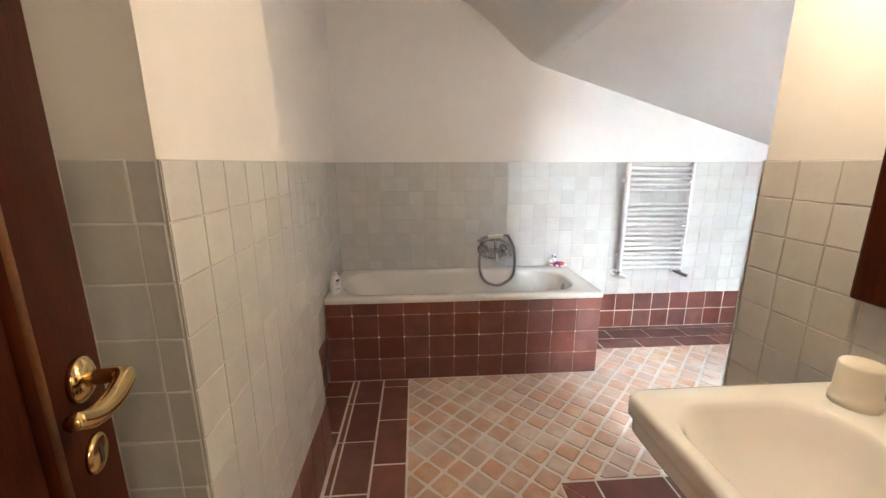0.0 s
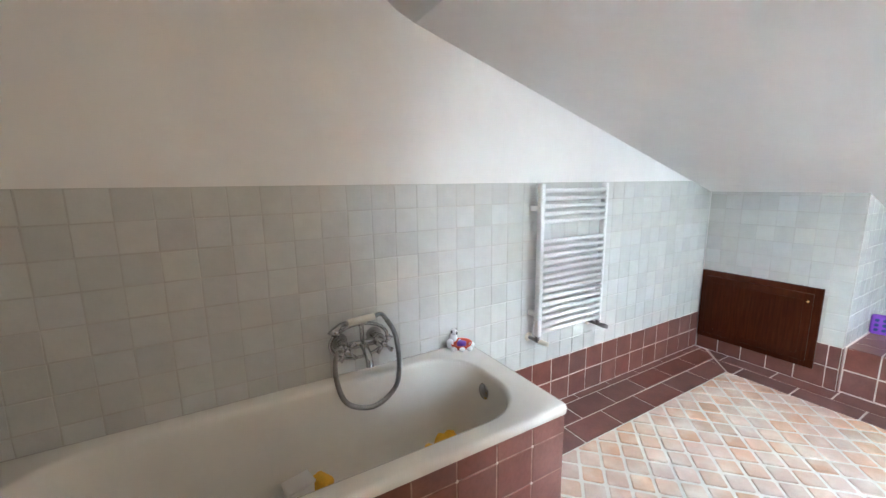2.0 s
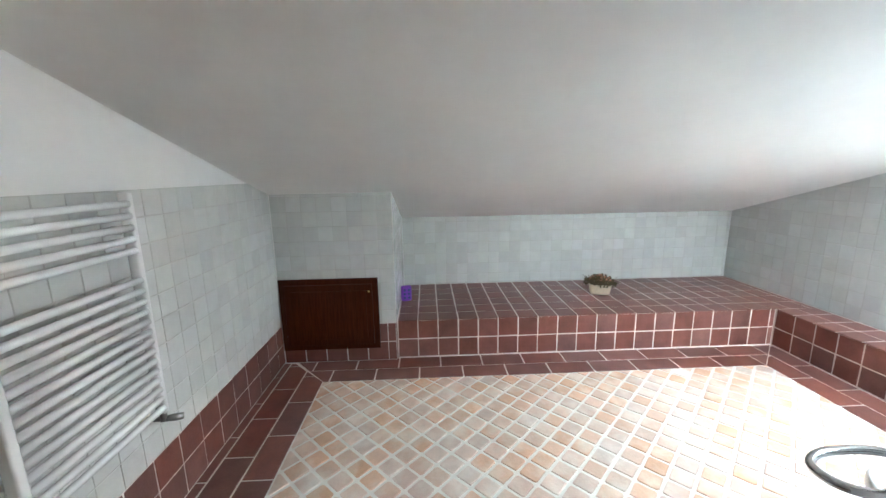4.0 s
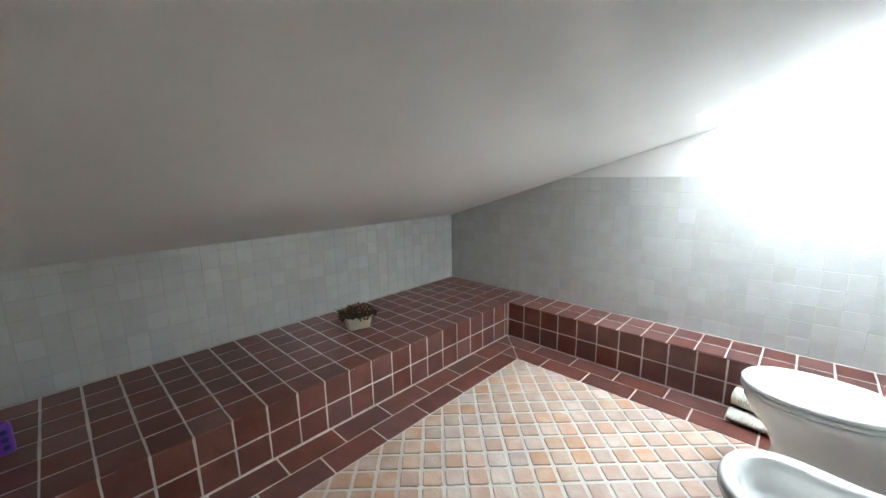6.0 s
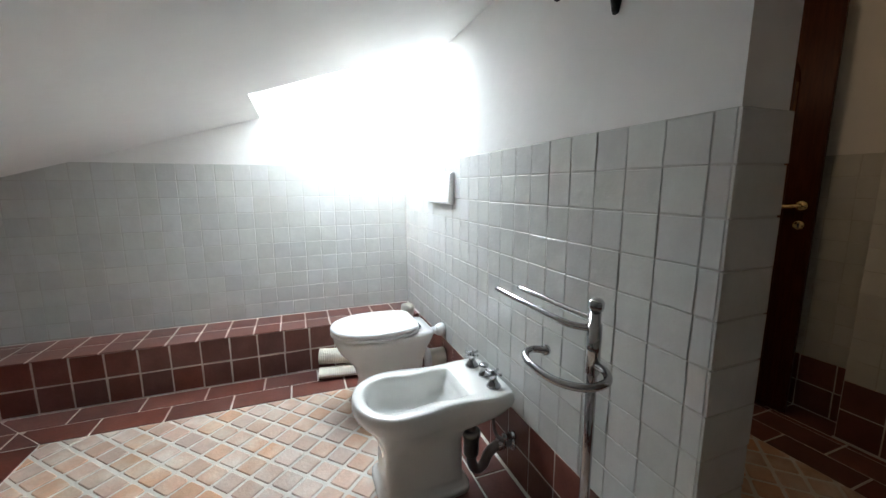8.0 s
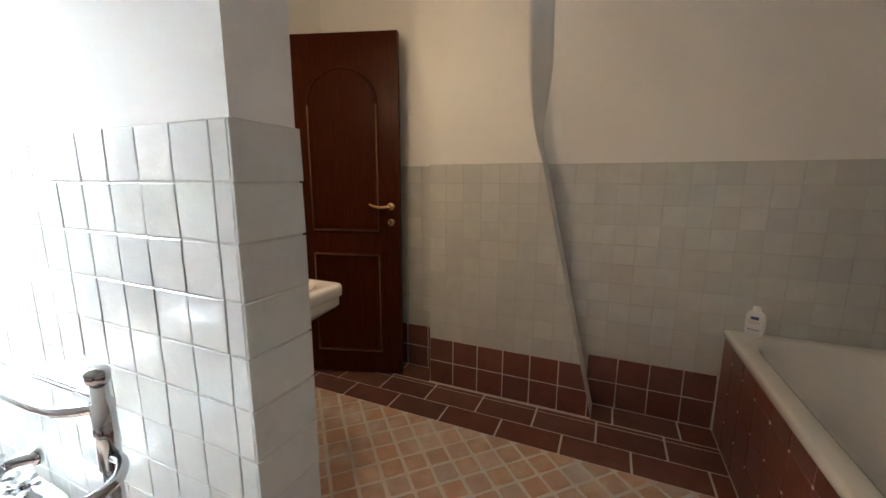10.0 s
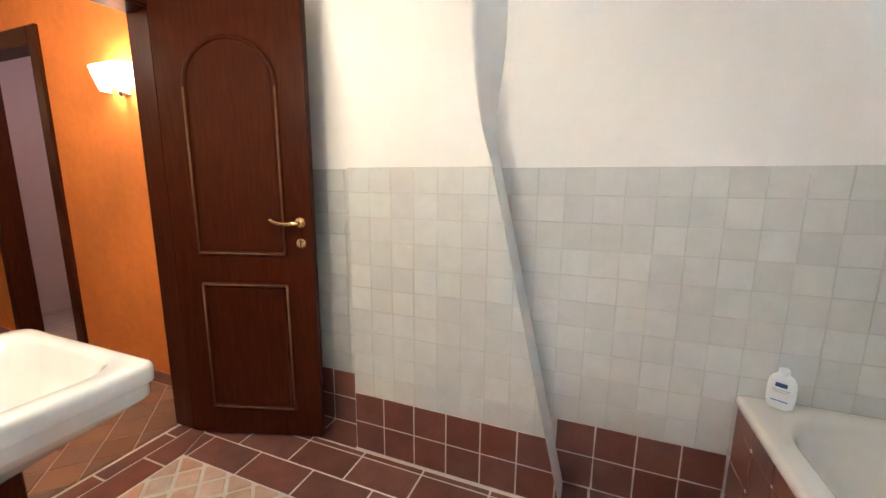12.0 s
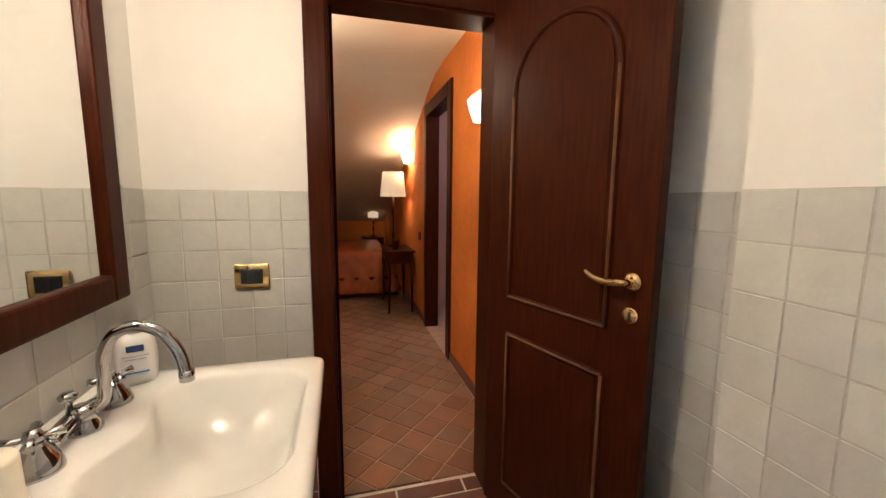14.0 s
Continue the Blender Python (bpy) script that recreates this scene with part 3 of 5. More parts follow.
bm = tube([(mx - 0.035, yw - 0.078, mz + 0.098), (mx - 0.025, yw - 0.078, mz + 0.085), (mx + 0.025, yw - 0.078, mz + 0.085), (mx + 0.035, yw - 0.078, mz + 0.098)], 0.006, 8)
part("cradle", bm, CHROME, mixer, "", True)
part("handset_grip", tube([(mx - 0.055, yw - 0.08, mz + 0.100), (mx + 0.055, yw - 0.08, mz + 0.108)], 0.014, 14), CREAM_PLASTIC, mixer, "cream handle of the hand shower", True)
part("handset_head", tube([(mx - 0.055, yw - 0.08, mz + 0.100), (mx - 0.085, yw - 0.083, mz + 0.098), (mx - 0.105, yw - 0.09, mz + 0.085), (mx - 0.115, yw - 0.10, mz + 0.068)], 0.012, 14, radii=[0.010, 0.010, 0.016, 0.028]), CHROME, mixer, "", True)
part("handset_end", tube(smooth_line([(mx + 0.055, yw - 0.08, mz + 0.108), (mx + 0.085, yw - 0.08, mz + 0.112), (mx + 0.105, yw - 0.085, mz + 0.085)]), 0.009, 10), CHROME, mixer, "", True)
hose = smooth_line([(mx + 0.105, yw - 0.085, mz + 0.085), (mx + 0.135, yw - 0.10, mz + 0.02), (mx + 0.140, yw - 0.12, mz - 0.10), (mx + 0.115, yw - 0.13, mz - 0.20), (mx + 0.02, yw - 0.13, mz - 0.255),
                    (mx - 0.085, yw - 0.12, mz - 0.215), (mx - 0.118, yw - 0.10, mz - 0.11), (mx - 0.105, yw - 0.08, mz - 0.02), (mx - 0.06, yw - 0.06, mz + 0.01)], 14)
part("hose", tube(hose, 0.0098, 8, radii=[0.0098 + 0.0012 * (i % 2) for i in range(len(hose))]), DULL_STEEL, mixer, "ribbed steel hose", True)

toy = thing("bath_toy", "orange-red soap dish with white puppy figures on the bath rim", "bath toy", pose(1.482, 2.945, RIM + 0.001, 0, 0, 20))
part("dish", lathe([(0.020, 0), (0.034, 0.006), (0.050, 0.024), (0.054, 0.034), (0.050, 0.034), (0.034, 0.014), (0.012, 0.010)], n=20), RED_PLASTIC, toy, "", True)
bm = bmesh.new()
for i in range(8):
    a = i * math.pi / 4
    bmesh.ops.create_icosphere(bm, subdivisions=2, radius=0.014, matrix=Matrix.Translation((0.052 * math.cos(a), 0.052 * math.sin(a), 0.015 + 0.004 * (i % 2))) @ Matrix.Diagonal((1.1, 1, 0.9, 1)))
part("figures", bm, PLASTIC, toy, "white puppy heads round the dish", True)
bm = bmesh.new()
for c, r in (((0.0, 0.045, 0.045), 0.020), ((0.0, 0.042, 0.075), 0.017), ((-0.04, 0.035, 0.035), 0.018)):
    bmesh.ops.create_icosphere(bm, subdivisions=2, radius=r, matrix=Matrix.Translation(c))
part("puppy", bm, PLASTIC, toy, "white sitting puppy figure", True)
bm = bmesh.new()
for c in ((-0.017, 0.042, 0.080), (0.017, 0.042, 0.080), (0.0, 0.026, 0.073)):
    bmesh.ops.create_icosphere(bm, subdivisions=1, radius=0.006, matrix=Matrix.Translation(c) @ Matrix.Diagonal((0.9, 0.9, 1.5, 1)))
part("ears", bm, BLACK, toy, "black ears and nose", True)
part("soap", box(-0.018, 0.018, -0.022, 0.014, 0.012, 0.040, 0.007), PURPLE, toy, "purple piece in the dish", True)


def bottle(name, label, m, h, w, t, tilt_label=True):
    b = thing(name, label, "soap bottle", m)
    rings = []
    for z, k in ((0, 0.62), (0.004, 0.78), (h * 0.07, 0.90), (h * 0.18, 0.97), (h * 0.38, 1.0), (h * 0.60, 0.98), (h * 0.72, 0.90), (h * 0.80, 0.74), (h * 0.85, 0.52), (h * 0.87, 0.40)):
        rings.append([(w / 2 * k * math.copysign(abs(math.cos(a)) ** 0.6, math.cos(a)), t / 2 * k * math.copysign(abs(math.sin(a)) ** 0.8, math.sin(a)), z) for a in [2 * math.pi * i / 24 for i in range(24)]])
    part("body", loft(rings), PLASTIC, b, "", True)
    part("cap", lathe([(w * 0.17, h * 0.86), (w * 0.20, h * 0.865), (w * 0.20, h * 0.98), (w * 0.17, h)], n=16), PLASTIC, b, "", True)
    yl = -t / 2 - 0.0008
    part("emblem", box(-w * 0.20, w * 0.20, yl - 0.001, yl + 0.004, h * 0.58, h * 0.68, 0.001), NAVY_PRINT, b, "dark blue printed emblem")
    part("print", box(-w * 0.30, w * 0.30, yl - 0.0005, yl + 0.004, h * 0.50, h * 0.515), GREY_PRINT, b)
    part("print", box(-w * 0.24, w * 0.24, yl - 0.0005, yl + 0.004, h * 0.45, h * 0.462), GREY_PRINT, b)
    part("print", box(-w * 0.28, w * 0.28, yl - 0.0005, yl + 0.004, h * 0.22, h * 0.245), BLUE_PRINT, b, "blue printed line")
    return b


bottle("soap_bottle", "white soap bottle with blue print on the bath rim", pose(-0.082, 2.455, RIM + 0.001, 0, 0, 62), 0.135, 0.075, 0.04)
bottle("soap_bottle", "white liquid soap bottle with blue print on the basin", pose(1.285, 0.405, 0.842, 0, 0, 200), 0.150, 0.085, 0.045)

cloth = bmesh.new()
bmesh.ops.create_grid(cloth, x_segments=18, y_segments=18, size=0.09)
for v in cloth.verts:
    r = math.hypot(v.co.x, v.co.y)
    v.co.z = 0.075 * math.exp(-(r / 0.055) ** 2) + 0.018 * noise.noise(v.co * 26) + 0.014 + 0.012 * math.sin(9 * math.atan2(v.co.y, v.co.x)) * min(1, r / 0.06)
    v.co.x *= 0.85
c = finish("bath_cloth", cloth, YELLOW, None, "", True)
c.matrix_world = pose(1.33, 2.80, 0.150, 0, 0, 25)
sol = c.modifiers.new("thickness", "SOLIDIFY")
sol.thickness = 0.004
tagged(c, "crumpled yellow cloth lying in the bathtub", "cloth")
tubbox = thing("plastic_container", "white plastic container standing in the bathtub", "container", pose(0.690, 2.735, 0.1415, 0, 0, 14))
part("body", loft([rounded_rect(0, 0, w_, d_, 0.014, z_) for z_, w_, d_ in ((0, 0.075, 0.050), (0.006, 0.084, 0.058), (0.170, 0.092, 0.064), (0.178, 0.092, 0.064))]), PLASTIC, tubbox, "", True)
part("lid", box(-0.048, 0.048, -0.034, 0.034, 0.1785, 0.192, 0.006), PLASTIC, tubbox, "", True)
sp = thing("sponge", "yellow sponge standing on end in the bathtub", "sponge", pose(0.775, 2.765, 0.1415, 0, 0, 30))
part("body", box(-0.022, 0.022, -0.038, 0.038, 0.0, 0.150, 0.009), YELLOW, sp, "", True)

# towel radiator
rad = thing("towel_radiator", "white tubular towel radiator hung on the tiled wall", "radiator")
RX0, RX1, RY = 1.968, 2.458, YB - 0.080
for x in (RX0, RX1):
    part("rail", box(x - 0.0145, x + 0.0145, RY - 0.018, RY + 0.018, 0.500, 1.318, 0.007), WHITE_PAINT, rad, "", True)
    for z in (0.62, 1.19):
        part("bracket", box(x - 0.012, x + 0.012, RY + 0.018, YB - 0.008, z - 0.014, z + 0.014, 0.004), WHITE_PAINT, rad)
bars = [1.280 - 0.0395 * i for i in range(5)] + [1.018 - 0.0378 * i for i in range(14)]
for z in bars:
    b = part("bar", tube([(RX0 + 0.010, RY - 0.012, z), (RX1 - 0.010, RY - 0.012, z)], 0.0118, 12), WHITE_PAINT, rad, "", True)
for x, s in ((RX0, 1), (RX1, 1)):
    v = part("valve", tube([(x, RY, 0.505), (x, RY, 0.468)], 0.012, 12), DULL_STEEL, rad, "dull metal valve", True)
    part("wall_pipe", tube([(x, RY, 0.474), (x, YB - 0.006, 0.474)], 0.010, 10), DULL_STEEL, rad, "", True)
    part("rosette", lathe([(0.026, 0), (0.026, -0.004), (0.012, -0.010)], (x, YB - 0.008, 0.474), "y", 16), CREAM_PLASTIC, rad, "", True)
    part("valve_head", tube([(x, RY, 0.474), (x + 0.022, RY - 0.03, 0.466), (x + 0.036, RY - 0.048, 0.462)], 0.013, 12, radii=[0.011, 0.014, 0.013]), CREAM_PLASTIC if x == RX0 else DULL_STEEL, rad, "", True)

# small cabinet door in the column
cab = thing("cabinet_door", "small dark wooden cabinet door set in the tiled column", "cabinet door")
CYA, CYB, CZA, CZB = 2.297, 3.000, 0.105, 0.640
part("frame", box(XC - 0.022, XC - 0.002, CYA, CYB, CZA, CZB, 0.004), WOOD, cab)
part("door", box(XC - 0.036, XC - 0.023, CYA + 0.040, CYB - 0.040, CZA + 0.040, CZB - 0.040, 0.005), WOOD, cab)
part("panel", box(XC - 0.042, XC - 0.037, CYA + 0.085, CYB - 0.085, CZA + 0.085, CZB - 0.085, 0.002), WOOD, cab)
part("knob", lathe([(0.006, 0), (0.006, -0.010), (0.010, -0.016), (0.006, -0.022)], (XC - 0.037, CYA + 0.06, CZB - 0.09), "x", 12), BRASS, cab, "small brass knob", True)

# things on the ledge
pur = thing("purple_caddy", "purple plastic bath toy standing on the brown ledge", "toy", pose(4.245, 2.125, BZ + 0.010, 0, 0, -75))
part("body", box(-0.045, 0.045, -0.022, 0.022, 0, 0.135, 0.018, seg=3), PURPLE, pur, "", True)
for u in (-0.018, 0.018):
    for z in (0.035, 0.068, 0.101):
        part("dimple", lathe([(0.010, 0), (0.011, -0.003), (0.006, -0.004)], (u, -0.022, z), "y", 12), NAVY_PRINT, pur, "", True)

bask = thing("flower_basket", "pale wicker basket of dried flowers on the ledge", "flower basket", pose(4.30, 0.43, BZ + 0.009, 0, 0, 70))
rings = []
for z, w, d in ((0, 0.150, 0.095), (0.02, 0.158, 0.10), (0.075, 0.180, 0.118), (0.088, 0.186, 0.122), (0.088, 0.172, 0.108), (0.03, 0.150, 0.092)):
    rings.append(rounded_rect(0, 0, w, d, 0.02, z, 5))
part("basket", loft(rings), WICKER, bask, "", True)
for i in range(5):
    z = 0.012 + 0.016 * i
    k = z / 0.088
    part("weave", tube([Vector(p) for p in rounded_rect(0, 0, 0.156 + 0.028 * k, 0.100 + 0.022 * k, 0.022, z, 5)], 0.002, 6, closed=True), WICKER, bask, "", True)
rb = random.Random(3)
bm = bmesh.new()
for i in range(260):
    a, r = rb.uniform(0, 6.283), rb.random() ** 0.6
    base = Vector((0.07 * r * math.cos(a), 0.045 * r * math.sin(a), 0.07))
    tip = base + Vector((math.cos(a) * 0.085 * r * rb.uniform(0.6, 1.3), math.sin(a) * 0.075 * r * rb.uniform(0.6, 1.3), rb.uniform(0.02, 0.085)))
    tube([base, (base + tip) / 2 + Vector((0, 0, 0.01)), tip], 0.0014, 4, bm)
tagged(part("stem", bm, STRAW, bask), kind="stuff")
bm = bmesh.new()
for i in range(240):
    a, r = rb.uniform(0, 6.283), rb.random() ** 0.5
    c = Vector((0.135 * r * math.cos(a), 0.10 * r * math.sin(a), 0.100 + 0.065 * (1 - r * r) * rb.uniform(0.4, 1.1) + rb.uniform(-0.02, 0.012)))
    bmesh.ops.create_icosphere(bm, subdivisions=1, radius=rb.uniform(0.005, 0.011), matrix=Matrix.Translation(c) @ Euler((rb.random() * 3, rb.random() * 3, 0)).to_matrix().to_4x4() @ Matrix.Diagonal((1.4, 0.5, 0.9, 1)))
tagged(part("flower_head", bm, STRAW, bask), kind="stuff")
bm = bmesh.new()
for i in range(46):
    a, r = rb.uniform(0, 6.283), rb.random() ** 0.5
    c = Vector((0.10 * r * math.cos(a), 0.08 * r * math.sin(a), 0.125 + 0.045 * (1 - r * r) * rb.uniform(0.6, 1.2)))
    bmesh.ops.create_icosphere(bm, subdivisions=1, radius=rb.uniform(0.006, 0.010), matrix=Matrix.Translation(c) @ Matrix.Diagonal((1, 1, 0.6, 1)))
tagged(part("petal", bm, PINK_DRY, bask), kind="stuff")
bow = tube(smooth_line([(-0.018, -0.052, 0.10), (-0.018, -0.066, 0.105), (-0.016, -0.066, 0.07), (-0.012, -0.060, 0.02)], 6), 0.0075, 6)
tube(smooth_line([(0.014, -0.052, 0.10), (0.014, -0.066, 0.108), (0.017, -0.066, 0.07), (0.020, -0.060, 0.015)], 6), 0.0075, 6, bow)
part("ribbon", bow, PINK_DRY, bask, "pale pink ribbon", True)

# ---- things: toilet side ----
def outline(half, cy, n=10):
    """A closed plan outline, symmetric about y = cy, from stations (x, half width)."""
    up = smooth_line([(x, w, 0) for x, w in half], n)
    top = [(p.x, cy + max(p.y, 0.0)) for p in up]
    low = [(p.x, cy - max(p.y, 0.0)) for p in reversed(up[1:-1])]
    return top + low


TY = -0.262
toilet = thing("toilet", "white ceramic toilet with closed white seat", "toilet")
seat_line = outline([(1.742, 0.0), (1.746, 0.10), (1.775, 0.150), (1.88, 0.180), (1.99, 0.185), (2.09, 0.160), (2.165, 0.105), (2.195, 0.045), (2.202, 0.0)], TY)
bowl_line = outline([(1.660, 0.0), (1.662, 0.10), (1.69, 0.135), (1.80, 0.160), (1.95, 0.178), (2.07, 0.160), (2.150, 0.105), (2.182, 0.045), (2.190, 0.0)], TY)
cxb = 1.92
rings = [scaled(bowl_line, 1.90, TY, 0.74, 0.66, 0.0, -0.015), scaled(bowl_line, 1.90, TY, 0.72, 0.63, 0.03, -0.015), scaled(bowl_line, 1.88, TY, 0.66, 0.56, 0.14, -0.02), scaled(bowl_line, 1.87, TY, 0.72, 0.62, 0.22, -0.01),
         scaled(bowl_line, cxb, TY, 0.88, 0.84, 0.30), scaled(bowl_line, cxb, TY, 0.98, 0.97, 0.36), scaled(bowl_line, cxb, TY, 1.0, 1.0, 0.385), scaled(bowl_line, cxb, TY, 0.985, 0.98, 0.398), scaled(bowl_line, cxb, TY, 0.80, 0.74, 0.400)]
part("bowl", loft(rings), ENAMEL, toilet, "", True)
for nm, z0, z1, k in (("seat", 0.402, 0.420, 1.0), ("lid", 0.424, 0.446, 1.0)):
    r = [scaled(seat_line, 1.97, TY, 0.975 * k, 0.965 * k, z0), scaled(seat_line, 1.97, TY, k, k, z0 + 0.005), scaled(seat_line, 1.97, TY, k, k, z1 - 0.008), scaled(seat_line, 1.97, TY, 0.985 * k, 0.975 * k, z1 - 0.002), scaled(seat_line, 1.97, TY, 0.95 * k, 0.93 * k, z1)]
    part(nm, loft(r), PLASTIC, toilet, "white glossy " + nm, True)
for s in (-0.075, 0.075):
    part("hinge", tube([(1.738, TY + s - 0.02, 0.420), (1.738, TY + s + 0.02, 0.420)], 0.011, 12), CHROME, toilet, "", True)
part("flush_pipe", tube([(XP + 0.012, TY, 0.352), (1.66, TY, 0.352), (1.70, TY, 0.352)], 0.021, 16), PLASTIC, toilet, "white plastic flush pipe", True)
part("pipe_collar", lathe([(0.036, 0), (0.038, 0.006), (0.038, 0.022), (0.030, 0.045), (0.022, 0.05)], (XP + 0.012, TY, 0.352), "x", 18), PLASTIC, toilet, "", True)
part("waste_pipe", tube([(XP + 0.012, TY, 0.185), (1.68, TY, 0.185), (1.745, TY, 0.190)], 0.053, 20), CREAM_PLASTIC, toilet, "cream waste pipe", True)
part("waste_collar", lathe([(0.062, 0), (0.062, 0.035), (0.055, 0.04)], (1.655, TY, 0.187), "x", 20), PLASTIC, toilet, "", True)
part("waste_clamp", lathe([(0.060, 0), (0.060, 0.018)], (1.70, TY, 0.188), "x", 20), CHROME, toilet, "", True)

IY = 0.412
bidet = thing("bidet", "white ceramic bidet with chrome cross taps", "bidet")
bl = outline([(1.580, 0.0), (1.582, 0.14), (1.61, 0.168), (1.68, 0.176), (1.77, 0.166), (1.86, 0.166), (1.96, 0.184), (2.06, 0.180), (2.135, 0.132), (2.172, 0.065), (2.182, 0.0)], IY)
# the bowl's inner rim follows the outer outline, drawn in and shifted forward
def inner_ring(s, z):
    out = []
    for x, y in bl:
        t = (x - 1.580) / 0.602
        out.append((1.760 + t * 0.372 + (1 - s) * (0.19 - 0.372 * t), IY + (y - IY) * (0.68 * s), z))
    return out


def plinth(hx, hy, z):
    """Squared foot of the bidet, with as many points as its outline."""
    out = []
    for x, y in bl:
        a_ = math.atan2((y - IY) / 0.18, (x - 1.88) / 0.30)
        c_, s_ = math.cos(a_), math.sin(a_)
        k_ = (abs(c_) ** 7 + abs(s_) ** 7) ** (-1 / 7)
        out.append((1.925 + hx * k_ * c_, IY + hy * k_ * s_, z))
    return out


rings = [plinth(0.178, 0.136, 0.0), plinth(0.178, 0.136, 0.022), plinth(0.170, 0.128, 0.034), plinth(0.160, 0.118, 0.040), plinth(0.154, 0.112, 0.06), plinth(0.152, 0.110, 0.215), plinth(0.170, 0.118, 0.255),
         scaled(bl, 1.91, IY, 0.86, 0.90, 0.31),
         scaled(bl, 1.89, IY, 0.975, 0.975, 0.345), scaled(bl, 1.88, IY, 1.0, 1.0, 0.365), scaled(bl, 1.88, IY, 1.0, 1.0, 0.385), scaled(bl, 1.88, IY, 0.985, 0.975, 0.398), scaled(bl, 1.88, IY, 0.965, 0.94, 0.402),
         inner_ring(1.06, 0.402), inner_ring(1.0, 0.396), inner_ring(0.95, 0.37), inner_ring(0.82, 0.31), inner_ring(0.55, 0.285)]
part("bowl", loft(rings), ENAMEL, bidet, "", True)


def cross_tap(parent, x, y, z, s=1.0, ang=20):
    bm = lathe([(0.028 * s, 0), (0.029 * s, 0.006), (0.020 * s, 0.018), (0.013 * s, 0.030), (0.011 * s, 0.048), (0.014 * s, 0.052)], (x, y, z), "z", 18)
    t = part("tap", bm, CHROME, parent, "chrome cross-handle tap", True)
    bm = bmesh.new()
    for a in range(4):
        an = math.radians(ang) + a * math.pi / 2
        u, v = math.cos(an), math.sin(an)
        tube([(x, y, z + 0.056 * s), (x + 0.018 * s * u, y + 0.018 * s * v, z + 0.057 * s), (x + 0.034 * s * u, y + 0.034 * s * v, z + 0.058 * s)], 0.004, 8, bm, [0.0045 * s, 0.004 * s, 0.007 * s])
    lathe([(0.010 * s, 0.048 * s), (0.012 * s, 0.058 * s), (0.008 * s, 0.068 * s), (0.003, 0.071 * s)], (x, y, z), "z", 14, bm)
    part("cross_handle", bm, CHROME, t, "", True)


cross_tap(bidet, 1.650, 0.318, 0.402)
cross_tap(bidet, 1.645, 0.508, 0.402, ang=35)
part("spout", lathe([(0.022, 0), (0.022, 0.008), (0.014, 0.018), (0.014, 0.034), (0.020, 0.040), (0.020, 0.048), (0.012, 0.053)], (1.640, 0.412, 0.402), "z", 18), CHROME, bidet, "", True)
part("trap", tube(smooth_line([(1.738, 0.50, 0.31), (1.738, 0.505, 0.18), (1.736, 0.508, 0.10), (1.718, 0.511, 0.068), (1.688, 0.514, 0.080), (1.668, 0.515, 0.122), (1.63, 0.517, 0.150), (1.565, 0.517, 0.152)], 6), 0.020, 12), DULL_STEEL, bidet, "chrome bottle trap and waste pipe", True)
part("trap_nut", lathe([(0.024, -0.012), (0.029, -0.006), (0.031, 0.01), (0.031, 0.07), (0.036, 0.075), (0.036, 0.095), (0.024, 0.10)], (1.738, 0.505, 0.14), "z", 16), DULL_STEEL, bidet, "", True)
part("trap_nut", lathe([(0.024, 0), (0.026, 0.008), (0.024, 0.03)], (1.60, 0.517, 0.152), "x", 16), CHROME, bidet, "", True)
part("wall_rosette", lathe([(0.036, 0), (0.034, 0.006), (0.018, 0.014)], (XP + 0.012, 0.517, 0.152), "x", 18), CHROME, bidet, "", True)
for y0, y1 in ((0.508, 0.535), (0.318, 0.33)):
    part("supply_hose", tube(smooth_line([(1.645, y0, 0.36), (1.645, y0 + 0.004, 0.26), (1.635, y0 + 0.01, 0.20), (1.61, y1, 0.185), (1.565, y1, 0.190)], 6), 0.0075, 8), DULL_STEEL, bidet, "", True)
    part("angle_valve", lathe([(0.020, 0), (0.012, 0.006), (0.012, 0.03), (0.017, 0.034), (0.015, 0.05)], (XP + 0.012, y1, 0.190), "x", 14), CHROME, bidet, "", True)
part("floor_bolt", lathe([(0.010, 0), (0.008, 0.008), (0.003, 0.011)], (2.0, IY + 0.134, 0.016), "y", 10), CHROME, bidet, "", True)


# ribbed bath mats beside the toilet
def ribbed_roll(m, length, r, label, flat=1.0):
    bm = bmesh.new()
    n = int(length / 0.011)
    pts, rad_ = [], []
    for i in range(n * 4 + 1):
        pts.append((0, -length / 2 + length * i / (n * 4), r * flat))
        rad_.append(r * (1.0 if i % 4 < 2 else 0.93))
    tube(pts, r, 20, bm, rad_)
    for v in bm.verts:
        v.co.z = r * flat + (v.co.z - r * flat) * flat
    ob = finish("bath_mat", bm, TOWEL, None, "", True)
    ob.matrix_world = m
    return tagged(ob, label, "bath mat")


ribbed_roll(pose(2.09, -0.60, 0.002, 0, 0, 83), 0.34, 0.060, "folded white ribbed bath mat lying on the floor", 0.45)
ribbed_roll(pose(2.10, -0.66, 0.055, 0, 0, 76), 0.30, 0.055, "rolled white ribbed bath mat behind the toilet", 0.9)
ribbed_roll(pose(1.645, -0.60, 0.002, 78, 0, 15), 0.36, 0.045, "rolled white ribbed bath mat leaning behind the toilet", 1.0).location = (1.665, -0.655, 0.20)

plate = thing("flush_plate", "white plastic flush plate on the tiled wall", "flush plate")
part("base", box(XP + 0.010, XP + 0.022, -0.470, -0.105, 1.085, 1.255, 0.005), PLASTIC, plate, "", True)
part("push_plate", extrude_poly([(XP + 0.022, 1.090), (XP + 0.034, 1.090), (XP + 0.038, 1.112), (XP + 0.030, 1.246), (XP + 0.022, 1.247)], "y", -0.462, -0.113), PLASTIC, plate)
